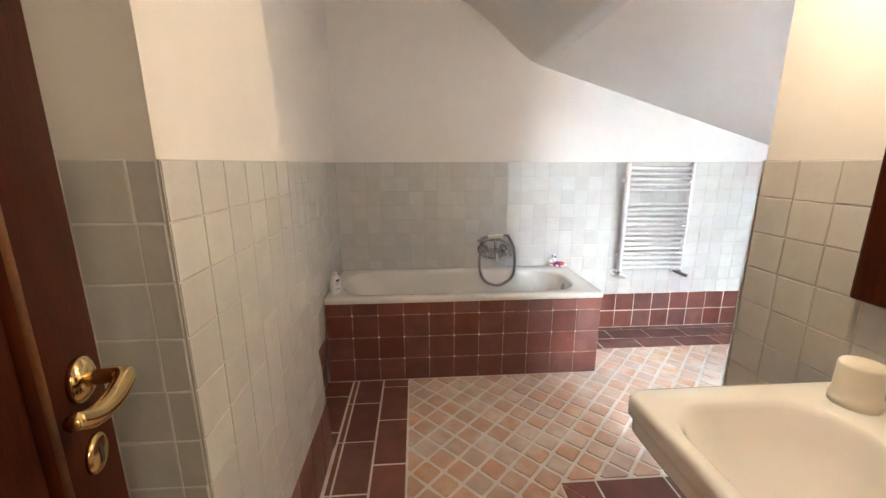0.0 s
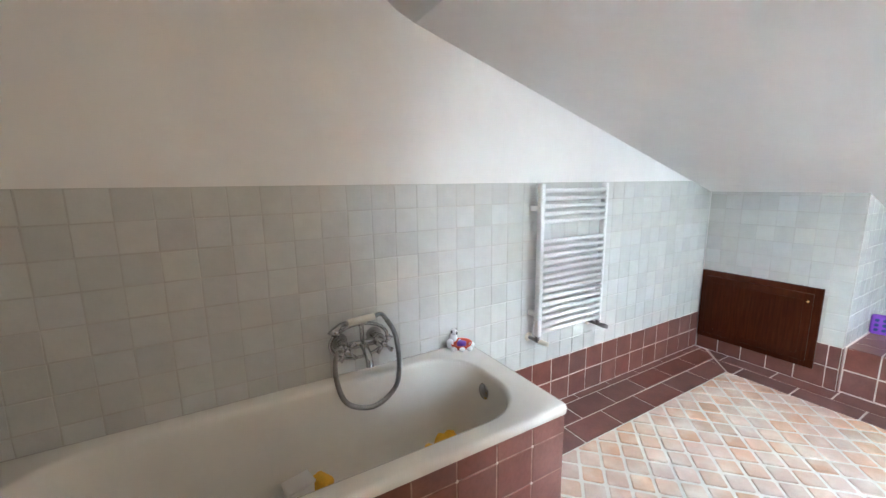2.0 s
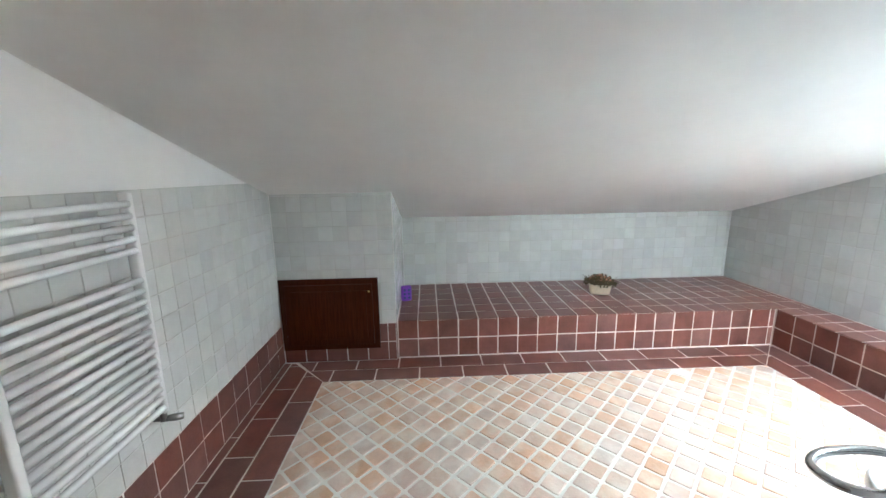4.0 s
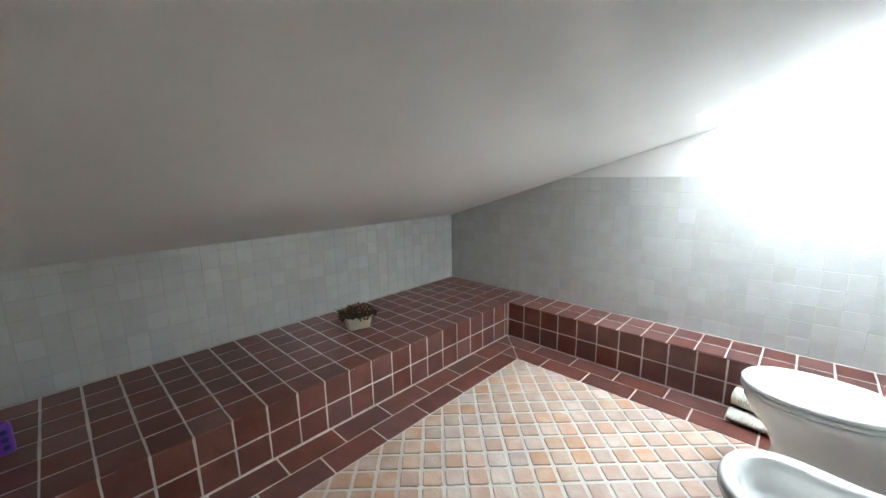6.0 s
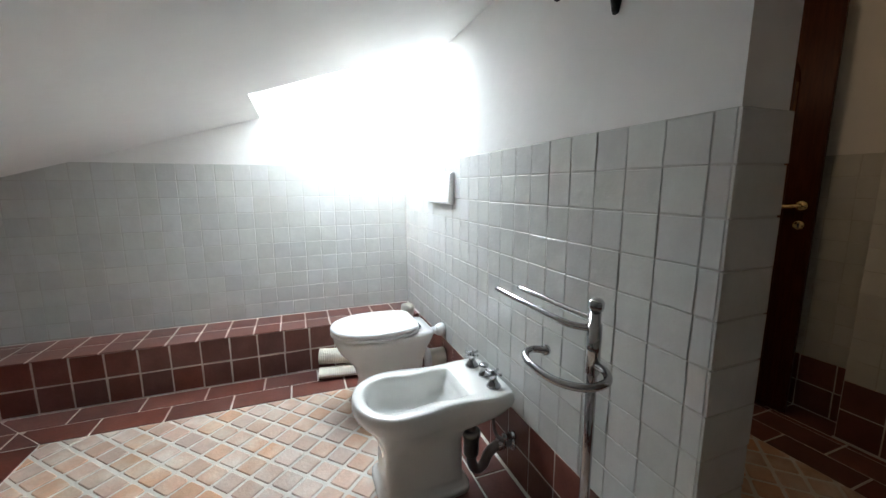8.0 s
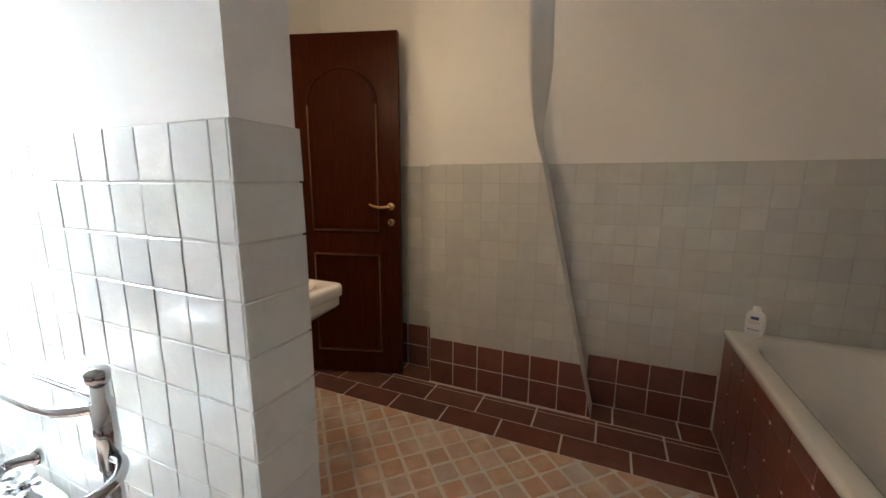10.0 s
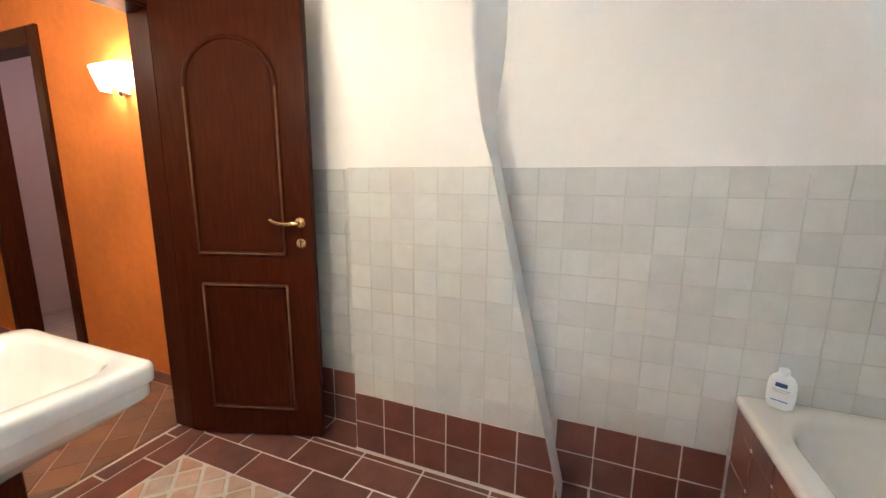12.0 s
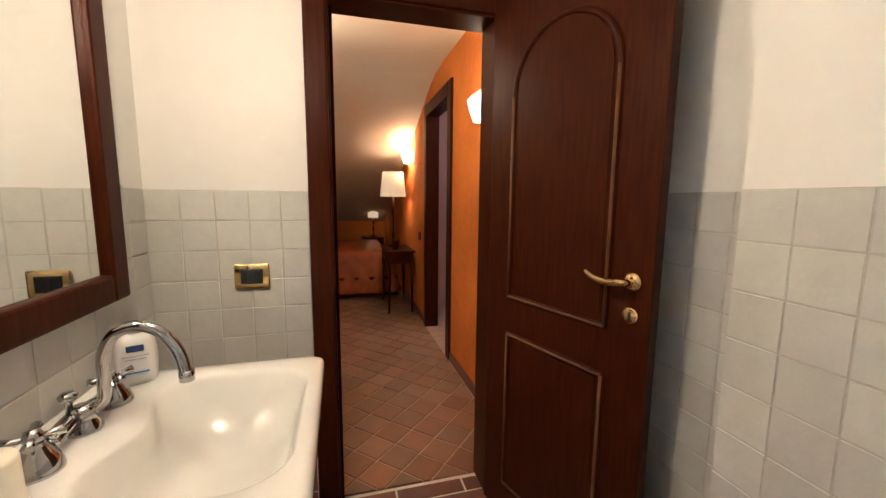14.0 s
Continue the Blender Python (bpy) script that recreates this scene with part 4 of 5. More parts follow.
part("lower_button", box(XP + 0.028, XP + 0.040, -0.440, -0.145, 1.086, 1.108, 0.005), PLASTIC, plate, "", True)

stand = thing("towel_stand", "chrome floor stand with towel bars and paper ring", "towel stand")
PX, PY = 1.697, 1.078
part("base", lathe([(0.125, 0), (0.125, 0.008), (0.110, 0.014), (0.030, 0.020), (0.014, 0.032)], (PX, PY, 0.001), "z", 28), CHROME, stand, "", True)
part("pole", tube([(PX, PY, 0.02), (PX, PY, 0.45), (PX, PY, 0.905)], 0.0125, 16), CHROME, stand, "", True)
part("cap", lathe([(0.016, 0), (0.018, 0.006), (0.018, 0.020), (0.013, 0.026)], (PX, PY, 0.898), "z", 16), CHROME, stand, "", True)
part("sleeve", lathe([(0.0165, 0), (0.0165, 0.12)], (PX, PY, 0.745), "z", 16), CHROME, stand, "", True)
part("towel_bar", tube(smooth_line([(PX, PY, 0.855), (PX + 0.025, PY - 0.02, 0.855), (PX + 0.045, PY - 0.06, 0.857), (PX + 0.052, PY - 0.20, 0.860), (PX + 0.055, PY - 0.365, 0.863)], 6), 0.0085, 12), CHROME, stand, "", True)
part("towel_bar", tube(smooth_line([(PX, PY, 0.872), (PX + 0.0, PY - 0.05, 0.872), (PX + 0.006, PY - 0.18, 0.874), (PX + 0.010, PY - 0.31, 0.876)], 6), 0.0085, 12), CHROME, stand, "", True)
ring = smooth_line([(PX, PY, 0.768), (PX + 0.004, PY + 0.045, 0.768), (PX + 0.035, PY + 0.080, 0.766), (PX + 0.085, PY + 0.075, 0.762), (PX + 0.120, PY + 0.020, 0.758), (PX + 0.125, PY - 0.065, 0.758), (PX + 0.110, PY - 0.115, 0.760), (PX + 0.078, PY - 0.130, 0.762), (PX + 0.052, PY - 0.110, 0.764)], 8)
part("paper_ring", tube(ring, 0.0095, 12), CHROME, stand, "", True)
part("ring_knob", lathe([(0.013, -0.006), (0.014, 0.0), (0.013, 0.006)], (PX + 0.052, PY - 0.110, 0.764), "x", 14), CHROME, stand, "", True)


def iron_lamp(side, x, y, lit):
    """Wrought-iron bracket with two candle arms; side +1 faces +x."""
    t = thing("wall_lamp", "black wrought-iron wall lamp with scrolled arms above the tiles", "wall lamp")
    part("back_plate", extrude_poly([(y - 0.006, 1.600), (y + 0.006, 1.600), (y + 0.030, 1.68), (y + 0.034, 1.80), (y, 1.86), (y - 0.034, 1.80), (y - 0.030, 1.68)], "x", min(x, x + side * 0.008), max(x, x + side * 0.008)), IRON, t)
    part("spine", tube(smooth_line([(x + side * 0.006, y, 1.605), (x + side * 0.02, y, 1.66), (x + side * 0.035, y, 1.72), (x + side * 0.02, y, 1.80)]), 0.008, 8, radii=None), IRON, t, "", True)
    for s in (-1, 1):
        part("arm", tube(smooth_line([(x + side * 0.03, y, 1.72), (x + side * 0.05, y + s * 0.05, 1.70), (x + side * 0.07, y + s * 0.11, 1.70), (x + side * 0.08, y + s * 0.14, 1.71), (x + side * 0.08, y + s * 0.13, 1.76)]), 0.006, 8), IRON, t, "", True)
        part("scroll", tube(smooth_line([(x + side * 0.07, y + s * 0.11, 1.70), (x + side * 0.07, y + s * 0.145, 1.682), (x + side * 0.07, y + s * 0.165, 1.70), (x + side * 0.07, y + s * 0.150, 1.715), (x + side * 0.07, y + s * 0.135, 1.704)]), 0.004, 8), IRON, t, "", True)
        part("drip_cup", lathe([(0.006, 0), (0.024, 0.010), (0.026, 0.016), (0.020, 0.012)], (x + side * 0.08, y + s * 0.13, 1.76), "z", 14), IRON, t, "", True)
        part("candle", lathe([(0.012, 0), (0.012, 0.07)], (x + side * 0.08, y + s * 0.13, 1.772), "z", 12), CREAM_PLASTIC, t, "", True)
    return t


iron_lamp(1, XP, 0.930, False)

# ---- things: basin side ----
basin = thing("washbasin", "white ceramic pedestal washbasin with stepped rim", "washbasin")
bx, by = (0.850 + 1.388) / 2, 0.620


def along_back(ring):
    """Adds points along the straight edge that faces the wall, between the last and the first corner."""
    a_, b_ = Vector(ring[-1]), Vector(ring[0])
    return ring + [tuple(a_.lerp(b_, i / 12)) for i in range(1, 12)]


rings = [rounded_rect(bx + 0.06, by, 0.30, 0.30, 0.08, 0.655), rounded_rect(bx + 0.03, by, 0.42, 0.46, 0.06, 0.720), rounded_rect(bx, by, 0.515, 0.555, 0.04, 0.758), rounded_rect(bx, by, 0.522, 0.564, 0.035, 0.765), rounded_rect(bx, by, 0.522, 0.564, 0.035, 0.790),
         rounded_rect(bx, by, 0.526, 0.568, 0.035, 0.794), rounded_rect(bx, by, 0.538, 0.580, 0.035, 0.800), rounded_rect(bx, by, 0.538, 0.580, 0.035, 0.830), rounded_rect(bx, by, 0.530, 0.572, 0.033, 0.839), rounded_rect(bx, by, 0.515, 0.557, 0.03, 0.842)]
rings = [along_back(r) for r in rings]
ix = bx - 0.062


def bowl_ring(w_, d_, r_, z_, bulge):
    """Inside of the bowl; its back edge curves forward at the taps."""
    out = []
    for x, y, z in along_back(rounded_rect(ix, by, w_, d_, r_, z_)):
        out.append((x - bulge * math.exp(-((y - by) / 0.10) ** 2) * max(0.0, (x - ix) / (w_ / 2)), y, z))
    return out


rings += [bowl_ring(0.352, 0.470, 0.10, 0.8405, 0.045), bowl_ring(0.342, 0.458, 0.10, 0.836, 0.045), bowl_ring(0.330, 0.445, 0.10, 0.826, 0.044), bowl_ring(0.300, 0.405, 0.10, 0.780, 0.030), bowl_ring(0.25, 0.34, 0.10, 0.725, 0.01), bowl_ring(0.14, 0.20, 0.06, 0.700, 0.0)]
part("bowl", loft(rings), ENAMEL, basin, "", True)
prof = [(0.0, 0.150, 0.190), (0.03, 0.148, 0.188), (0.06, 0.125, 0.165), (0.30, 0.105, 0.140), (0.55, 0.110, 0.150), (0.66, 0.145, 0.19)]
part("pedestal", loft([rounded_rect(bx + 0.09, by, a * 1.25, b * 1.05, 0.035, z) for z, a, b in prof]), ENAMEL, basin, "", True)
part("overflow_hole", lathe([(0.006, 0), (0.006, -0.002)], (ix + 0.152, by + 0.055, 0.795), "x", 10), BRASS, basin, "", True)

tapset = thing("basin_tap_set", "chrome basin taps with tall swan-neck spout", "basin tap")
for y in (0.725, 0.500):
    bm = lathe([(0.036, 0), (0.036, 0.005), (0.030, 0.024), (0.018, 0.044), (0.013, 0.052)], (1.292, y, 0.842), "z", 20)
    v = part("valve", bm, CHROME, tapset, "", True)
    bm = bmesh.new()
    for a in range(4):
        an = math.radians(25 if y > 0.6 else 50) + a * math.pi / 2
        u, w_ = math.cos(an), math.sin(an)
        tube([(1.292, y, 0.903), (1.292 + 0.02 * u, y + 0.02 * w_, 0.904), (1.292 + 0.040 * u, y + 0.040 * w_, 0.905)], 0.005, 8, bm, [0.006, 0.005, 0.009])
    lathe([(0.012, 0.050), (0.015, 0.062), (0.010, 0.073), (0.004, 0.076)], (1.292, y, 0.842), "z", 14, bm)
    part("cross_handle", bm, CHROME, v, "", True)
part("bridge", tube(smooth_line([(1.296, 0.69, 0.864), (1.302, 0.612, 0.870), (1.296, 0.53, 0.864)]), 0.017, 14), CHROME, tapset, "", True)
part("spout_base", lathe([(0.030, 0), (0.030, 0.006), (0.022, 0.020), (0.018, 0.036), (0.021, 0.042), (0.015, 0.052)], (1.290, 0.605, 0.842), "z", 20), CHROME, tapset, "", True)
part("pop_up_knob", lathe([(0.006, 0), (0.006, 0.035), (0.013, 0.040), (0.016, 0.048), (0.010, 0.054)], (1.305, 0.615, 0.872), "z", 14), CHROME, tapset, "", True)
part("spout", tube(smooth_line([(1.290, 0.598, 0.868), (1.266, 0.585, 0.890), (1.262, 0.583, 0.930), (1.258, 0.583, 0.985), (1.234, 0.585, 1.026), (1.192, 0.588, 1.040), (1.150, 0.592, 1.022), (1.122, 0.596, 0.980), (1.112, 0.598, 0.935)], 8), 0.0115, 14), CHROME, tapset, "", True)
part("aerator", lathe([(0.0145, 0), (0.0145, 0.022)], (1.111, 0.598, 0.920), "z", 16), CHROME, tapset, "", True)

cup = thing("tooth_mug", "cream plastic tooth mug upside down on the basin", "mug", pose(1.285, 0.825, 0.842))
part("cup", lathe([(0.040, 0), (0.040, 0.020), (0.037, 0.022), (0.036, 0.082), (0.033, 0.088), (0.010, 0.089)], n=28), CREAM_PLASTIC, cup, "", True)

mir = thing("wall_mirror", "large wall mirror in dark wooden frame above the basin", "mirror")
MX = XB - 0.012
my0, my1, mz0, mz1, fw = 0.215, 0.945, 1.020, 1.960, 0.075
part("frame_side", box(MX - 0.030, MX, my0, my0 + fw, mz0, mz1, 0.008), WOOD, mir)
part("frame_side", box(MX - 0.030, MX, my1 - fw, my1, mz0, mz1, 0.008), WOOD, mir)
part("frame_rail", box(MX - 0.030, MX, my0 + fw, my1 - fw, mz0, mz0 + fw, 0.008), WOOD, mir)
part("frame_rail", box(MX - 0.030, MX, my0 + fw, my1 - fw, mz1 - fw, mz1, 0.008), WOOD, mir)
part("glass", box(MX - 0.012, MX - 0.004, my0 + fw - 0.01, my1 - fw + 0.01, mz0 + fw - 0.01, mz1 - fw + 0.01), MIRROR, mir, "silvered mirror glass")

sock = thing("wall_socket", "polished brass socket plate with black insert", "socket")
part("plate", box(1.041, 1.156, 0.011, 0.020, 0.980, 1.068, 0.006), BRASS, sock, "", True)
part("insert", box(1.063, 1.134, 0.0205, 0.024, 0.998, 1.050, 0.002), BLACK, sock)
for i in range(3):
    part("module", box(1.066 + 0.0225 * i, 1.086 + 0.0225 * i, 0.0245, 0.0265, 1.001, 1.047, 0.002), BLACK, sock)

# fixture never in view, its form assumed; only the bulb's reflections are known
clamp = thing("ceiling_lamp", "assumed brass ceiling rose and stem above the basin bulb", "ceiling lamp")
part("rose", lathe([(0.02, 0.0), (0.055, 0.010), (0.055, 0.045)], (1.10, 0.84, 2.07), "z", 20), BRASS, clamp, "", True)
part("stem", tube([(1.10, 0.84, 1.970), (1.10, 0.84, 2.08)], 0.008, 10), BRASS, clamp, "", True)
# door leaf, open against the wall
LEAF = pose(0.195, 0.024, 0.008, 0, 0, math.degrees(math.atan2(0.632, -0.197)))
door = thing("door_1", "open dark wooden door with arched panel and brass handle", "door", LEAF)
LW, LH, LT = 0.668, 2.045, 0.021


def arch(u0, u1, z0, z1, rise, n=14):
    c, r = (u0 + u1) / 2, (u1 - u0) / 2
    return [(u0, z0), (u1, z0)] + [(c + r * math.cos(math.pi * i / n), z1 - rise + rise * math.sin(math.pi * i / n)) for i in range(n + 1)]


def panel_ring(poly, width, y, material, name, label=""):
    pts = [Vector((u, y, z)) for u, z in poly]
    dense = []
    for a, b in zip(pts, pts[1:] + pts[:1]):
        k_ = max(1, int((b - a).length / 0.06))
        dense += [a.lerp(b, i / k_) for i in range(k_)]
    return part(name, tube(dense, width, 8, closed=True), material, door, label, True)


upper = arch(0.127, 0.538, 0.925, 1.855, 0.19)
lower = [(0.127, 0.150), (0.538, 0.150), (0.538, 0.775), (0.127, 0.775)]
part("leaf", box(0, LW, -LT, LT, 0, LH, 0.004), WOOD, door)
for side in (-1, 1):
    y = side * LT
    for poly, nm in ((upper, "arched_panel"), (lower, "lower_panel")):
        c = Vector((sum(p[0] for p in poly) / len(poly), sum(p[1] for p in poly) / len(poly)))
        inset = [(c.x + (u - c.x) * 0.90, c.y + (z - c.y) * 0.95) for u, z in poly]
        part(nm, extrude_poly(inset, "y", min(y, y + side * 0.004), max(y, y + side * 0.004)), WOOD, door)
        panel_ring(poly, 0.010, y, WOOD, "moulding")
        u0, u1, za = poly[0][0], poly[1][0], poly[0][1]
        zb = max(p[1] for p in poly) - (0.20 if nm == "arched_panel" else 0.0)
        for a, b in (((u0, za), (u0, zb)), ((u1, za), (u1, zb)), ((u0, za), (u1, za))) + ((((u0, zb), (u1, zb)),) if nm == "lower_panel" else ()):
            part("worn_edge", tube([(a[0], y + side * 0.007, a[1]), (b[0], y + side * 0.007, b[1])], 0.0052, 8), WOOD_WORN, door, "moulding edge worn to bare wood", True)
    hu, hz = 0.613, 1.072
    part("rosette", lathe([(0.026, 0), (0.026, side * 0.006), (0.014, side * 0.012)], (hu, y, hz), "y", 20), BRASS, door, "polished brass rosette", True)
    lever = smooth_line([(hu, y, hz), (hu, y + side * 0.035, hz), (hu - 0.012, y + side * 0.046, hz), (hu - 0.05, y + side * 0.048, hz - 0.004), (hu - 0.09, y + side * 0.048, hz + 0.002), (hu - 0.118, y + side * 0.046, hz + 0.016)], 6)
    part("lever", tube(lever, 0.008, 10, radii=[0.008 + 0.003 * math.sin(math.pi * i / (len(lever) - 1)) for i in range(len(lever))]), BRASS, door, "curved brass lever handle", True)
    part("escutcheon", lathe([(0.023, 0), (0.023, side * 0.004), (0.018, side * 0.006)], (hu, y, hz - 0.095), "y", 20), BRASS, door, "", True)
    part("keyhole", box(hu - 0.0035, hu + 0.0035, min(y + side * 0.0055, y + side * 0.007), max(y + side * 0.0055, y + side * 0.007), hz - 0.106, hz - 0.084), BLACK, door)

# ---- things: bedroom ----
def sconce(y, z):
    t = thing("wall_sconce", "lit white glass wall sconce on the orange wall", "wall lamp", group="bedroom sconces")
    bm = bmesh.new()
    rings = []
    for zz, w, d in ((-0.055, 0.140, 0.080), (-0.02, 0.150, 0.092), (0.02, 0.158, 0.104), (0.065, 0.165, 0.115)):
        rings.append([(OX + 0.002 + d * math.sin(math.pi * i / 24) ** 0.4, y - w * math.copysign(abs(math.cos(math.pi * i / 24)) ** 0.5, math.cos(math.pi * i / 24)), z + zz) for i in range(25)])
    loft(rings, False, False, bm, closed=False)
    g = part("glass", bm, SCONCE_GLASS, t, "glowing opal glass", True)
    so = g.modifiers.new("thickness", "SOLIDIFY")
    so.thickness = 0.004
    part("holder", lathe([(0.012, -0.085), (0.016, -0.070), (0.016, -0.045)], (OX + 0.03, y, z), "z", 12), CHROME, t, "", True)
    part("wall_plate", box(OX + 0.001, OX + 0.012, y - 0.03, y + 0.03, z - 0.075, z - 0.02, 0.003), WHITE_PAINT, t)


sconce(-0.610, 1.805)
sconce(-3.10, 1.785)
sw = thing("light_switch", "dark light switch plate on the orange wall", "light switch")
part("plate", box(OX + 0.001, OX + 0.010, -2.66, -2.55, 0.86, 0.95, 0.003), BLACK, sw)

table = thing("console_table", "dark wooden console table with slender legs", "table")
tx0, tx1, ty0, ty1, tz = OX + 0.02, 0.30, -3.45, -2.75, 0.72
part("tabletop", box(tx0, tx1, ty0, ty1, tz - 0.025, tz, 0.006), WOOD, table)
part("apron", box(tx0 + 0.02, tx1 - 0.02, ty0 + 0.03, ty1 - 0.03, tz - 0.15, tz - 0.026, 0.004), WOOD, table)
part("drawer", box(tx1 - 0.019, tx1 - 0.008, ty0 + 0.12, ty1 - 0.12, tz - 0.135, tz - 0.045, 0.003), WOOD, table)
for x in (tx0 + 0.035, tx1 - 0.035):
    for y in (ty0 + 0.045, ty1 - 0.045):
        part("leg", tube([(x, y, tz - 0.10), (x, y, tz - 0.30), (x + (0.01 if x > 0.1 else 0), y + 0.01, 0.0)], 0.02, 10, radii=[0.024, 0.020, 0.012]), WOOD, table, "", True)


def shade_lamp(name, label, x, y, z, h, r, sh):
    t = thing(name, label, "table lamp")
    part("stem", lathe([(0.055, 0), (0.055, 0.012), (0.016, 0.03), (0.012, 0.10), (0.020, 0.14), (0.010, 0.20), (0.012, h * 0.6), (0.018, h * 0.7), (0.008, h)], (x, y, z), "z", 16), WOOD, t, "", True)
    s = part("shade", lathe([(r, h - 0.02), (r * 0.80, h - 0.02 + sh)], (x, y, z), "z", 28, cap=False), SHADE, t, "glowing parchment shade", True)
    so = s.modifiers.new("thickness", "SOLIDIFY")
    so.thickness = 0.003


shade_lamp("table_lamp", "tall table lamp with parchment shade on the console", 0.165, -3.20, tz, 0.63, 0.155, 0.29)
stool = thing("bedside_table", "small dark bedside table at the far wall", "table")
part("tabletop", box(0.02, 0.42, -5.75, -5.35, 0.60, 0.625, 0.005), WOOD, stool)
part("body", box(0.04, 0.40, -5.73, -5.37, 0.08, 0.599, 0.005), WOOD, stool)
for x in (0.06, 0.38):
    for y in (-5.71, -5.39):
        part("leg", tube([(x, y, 0), (x, y, 0.09)], 0.016, 8), WOOD, stool, "", True)
shade_lamp("bedside_lamp", "small bedside lamp with parchment shade", 0.21, -5.55, 0.625, 0.36, 0.095, 0.16)
pic = thing("photo_frame", "small dark photo frame standing on the console", "photo frame", pose(0.18, -2.95, tz + 0.001, -12, 0, 60))
part("frame", box(-0.07, 0.07, -0.006, 0.006, 0, 0.10, 0.004), WOOD, pic)
part("picture", box(-0.055, 0.055, -0.0085, -0.0065, 0.014, 0.086), PINK_DRY, pic)

bed = thing("bed", "low double bed with orange satin bedspread", "bed")
part("base", box(0.06, 2.05, -5.2, -3.55, 0.02, 0.28, 0.01), WOOD, bed)
bm = bmesh.new()
bmesh.ops.create_grid(bm, x_segments=60, y_segments=60, size=0.5)
for v in bm.verts:
    u, w_ = v.co.x * 2, v.co.y * 2
    e = max(abs(u), abs(w_))
    drop = max(0.0, (e - 0.82) / 0.18)
    x = 1.03 + u * (1.04 - 0.02 * drop)
    y = -4.38 + w_ * 0.90
    fold = math.sin((u if abs(w_) > abs(u) else w_) * 34) * 0.022 * drop
    z = 0.62 - 0.54 * drop ** 0.8 + 0.010 * noise.noise(Vector((u * 7, w_ * 7, 0)))
    v.co = Vector((x + (fold if abs(u) > abs(w_) else 0), y + (fold if abs(w_) >= abs(u) else 0), max(z, 0.05)))
part("bedspread", bm, SATIN, bed, "quilted orange satin bedspread", True)


# ---- tiles of walls, floors and bench ----
WP = 0.1032

def clip(poly, region):
    """The part of a convex polygon inside a convex region (counter-clockwise)."""
    out = list(poly)
    for (ax, ay), (bx_, by_) in zip(region, region[1:] + region[:1]):
        src, out = out, []
        for k in range(len(src)):
            p, q = src[k - 1], src[k]
            dp = (bx_ - ax) * (p[1] - ay) - (by_ - ay) * (p[0] - ax)
            dq = (bx_ - ax) * (q[1] - ay) - (by_ - ay) * (q[0] - ax)
            if (dp < 0) != (dq < 0):
                f = dp / (dp - dq)
                out.append((p[0] + f * (q[0] - p[0]), p[1] + f * (q[1] - p[1])))
            if dq >= 0:
                out.append(q)
        if not out:
            return []
    return out


def area(poly):
    return 0.5 * sum(a[0] * b[1] - b[0] * a[1] for a, b in zip(poly, poly[1:] + poly[:1]))


def wall_tiles(parent, origin, u, u0, u1, v0, v1, top=None, limit=300, skip=None, shift=0.0, grout_wall=True):
    cells = grid_cells(u0, u1, v0, v1, WP, WP, shift=shift, top=top, jog=0.0)
    if skip:
        cells = [c for c in cells if not skip(c)]
    lay(parent, "tile", cells, origin, u, (0, 0, 1), 0.0020, 0.0014, WHITE_TILE, WHITE_TILE_J, limit, tilt=0.4, gap=0.0036)


def brown_tiles(parent, origin, u, v, u0, u1, v0, v1, pu=0.1525, pv=0.1475, limit=300, shift=0.0):
    cells = grid_cells(u0, u1, v0, v1, pu, pv, shift=shift)
    lay(parent, "brown_tile", cells, origin, u, v, 0.0018, 0.0016, BROWN_TILE, None, limit, tilt=0.35, gap=0.006)


def grout(name, parent, bm, material):
    part(name, bm, material, parent)


G = 0.004
# bath wall
grout("grout", wall_bath, box(XL, XC, YB - G, YB, BASE_TOP, TILE_TOP), WHITE_GROUT)
grout("grout", wall_bath, box(1.553, XC, YB - G, YB, 0, BASE_TOP - 0.001), BROWN_GROUT)
wall_tiles(wall_bath, (0, YB - G, 0), (1, 0, 0), XL, XC, BASE_TOP, TILE_TOP, top=slope_z, skip=lambda c: c[1] < 1.54 and c[3] < 0.54)
brown_tiles(wall_bath, (0, YB - G, 0), (1, 0, 0), (0, 0, 1), 1.553, XC, 0, BASE_TOP, pv=0.145)
# wall beside the bath, its recess by the door and the chimney breast
grout("grout", wall_left, box(XL, XL + G, 1.4, YB, BASE_TOP, TILE_TOP), WHITE_GROUT)
grout("grout", wall_left, box(XL, XL + G, 1.4, 2.36, 0, BASE_TOP - 0.001), BROWN_GROUT)
grout("grout", wall_left, box(XL, XL + G, 0.0, BREAST_Y0, BASE_TOP, TILE_TOP), WHITE_GROUT)
grout("grout", wall_left, box(XL, XL + G, 0.0, BREAST_Y0, 0, BASE_TOP - 0.001), BROWN_GROUT)
wall_tiles(wall_left, (XL + G, 0, 0), (0, 1, 0), 1.43, YB, BASE_TOP, TILE_TOP, skip=lambda c: c[0] > 2.36 and c[3] < 0.54 or c[1] < breast_y1(c[2]))
wall_tiles(wall_left, (XL + G, 0, 0), (0, 1, 0), 0.01, BREAST_Y0 - 0.012, BASE_TOP, TILE_TOP)
brown_tiles(wall_left, (XL + G, 0, 0), (0, 1, 0), (0, 0, 1), 1.76, 2.36, 0, BASE_TOP, pv=0.145)
brown_tiles(wall_left, (XL + G, 0, 0), (0, 1, 0), (0, 0, 1), 0.01, BREAST_Y0 - 0.012, 0, BASE_TOP, pv=0.145)
bm = extrude_poly([(BREAST_Y0, BASE_TOP), (breast_y1(BASE_TOP), BASE_TOP), (BREAST_Y1, TILE_TOP), (BREAST_Y0, TILE_TOP)], "x", 0.0, G)
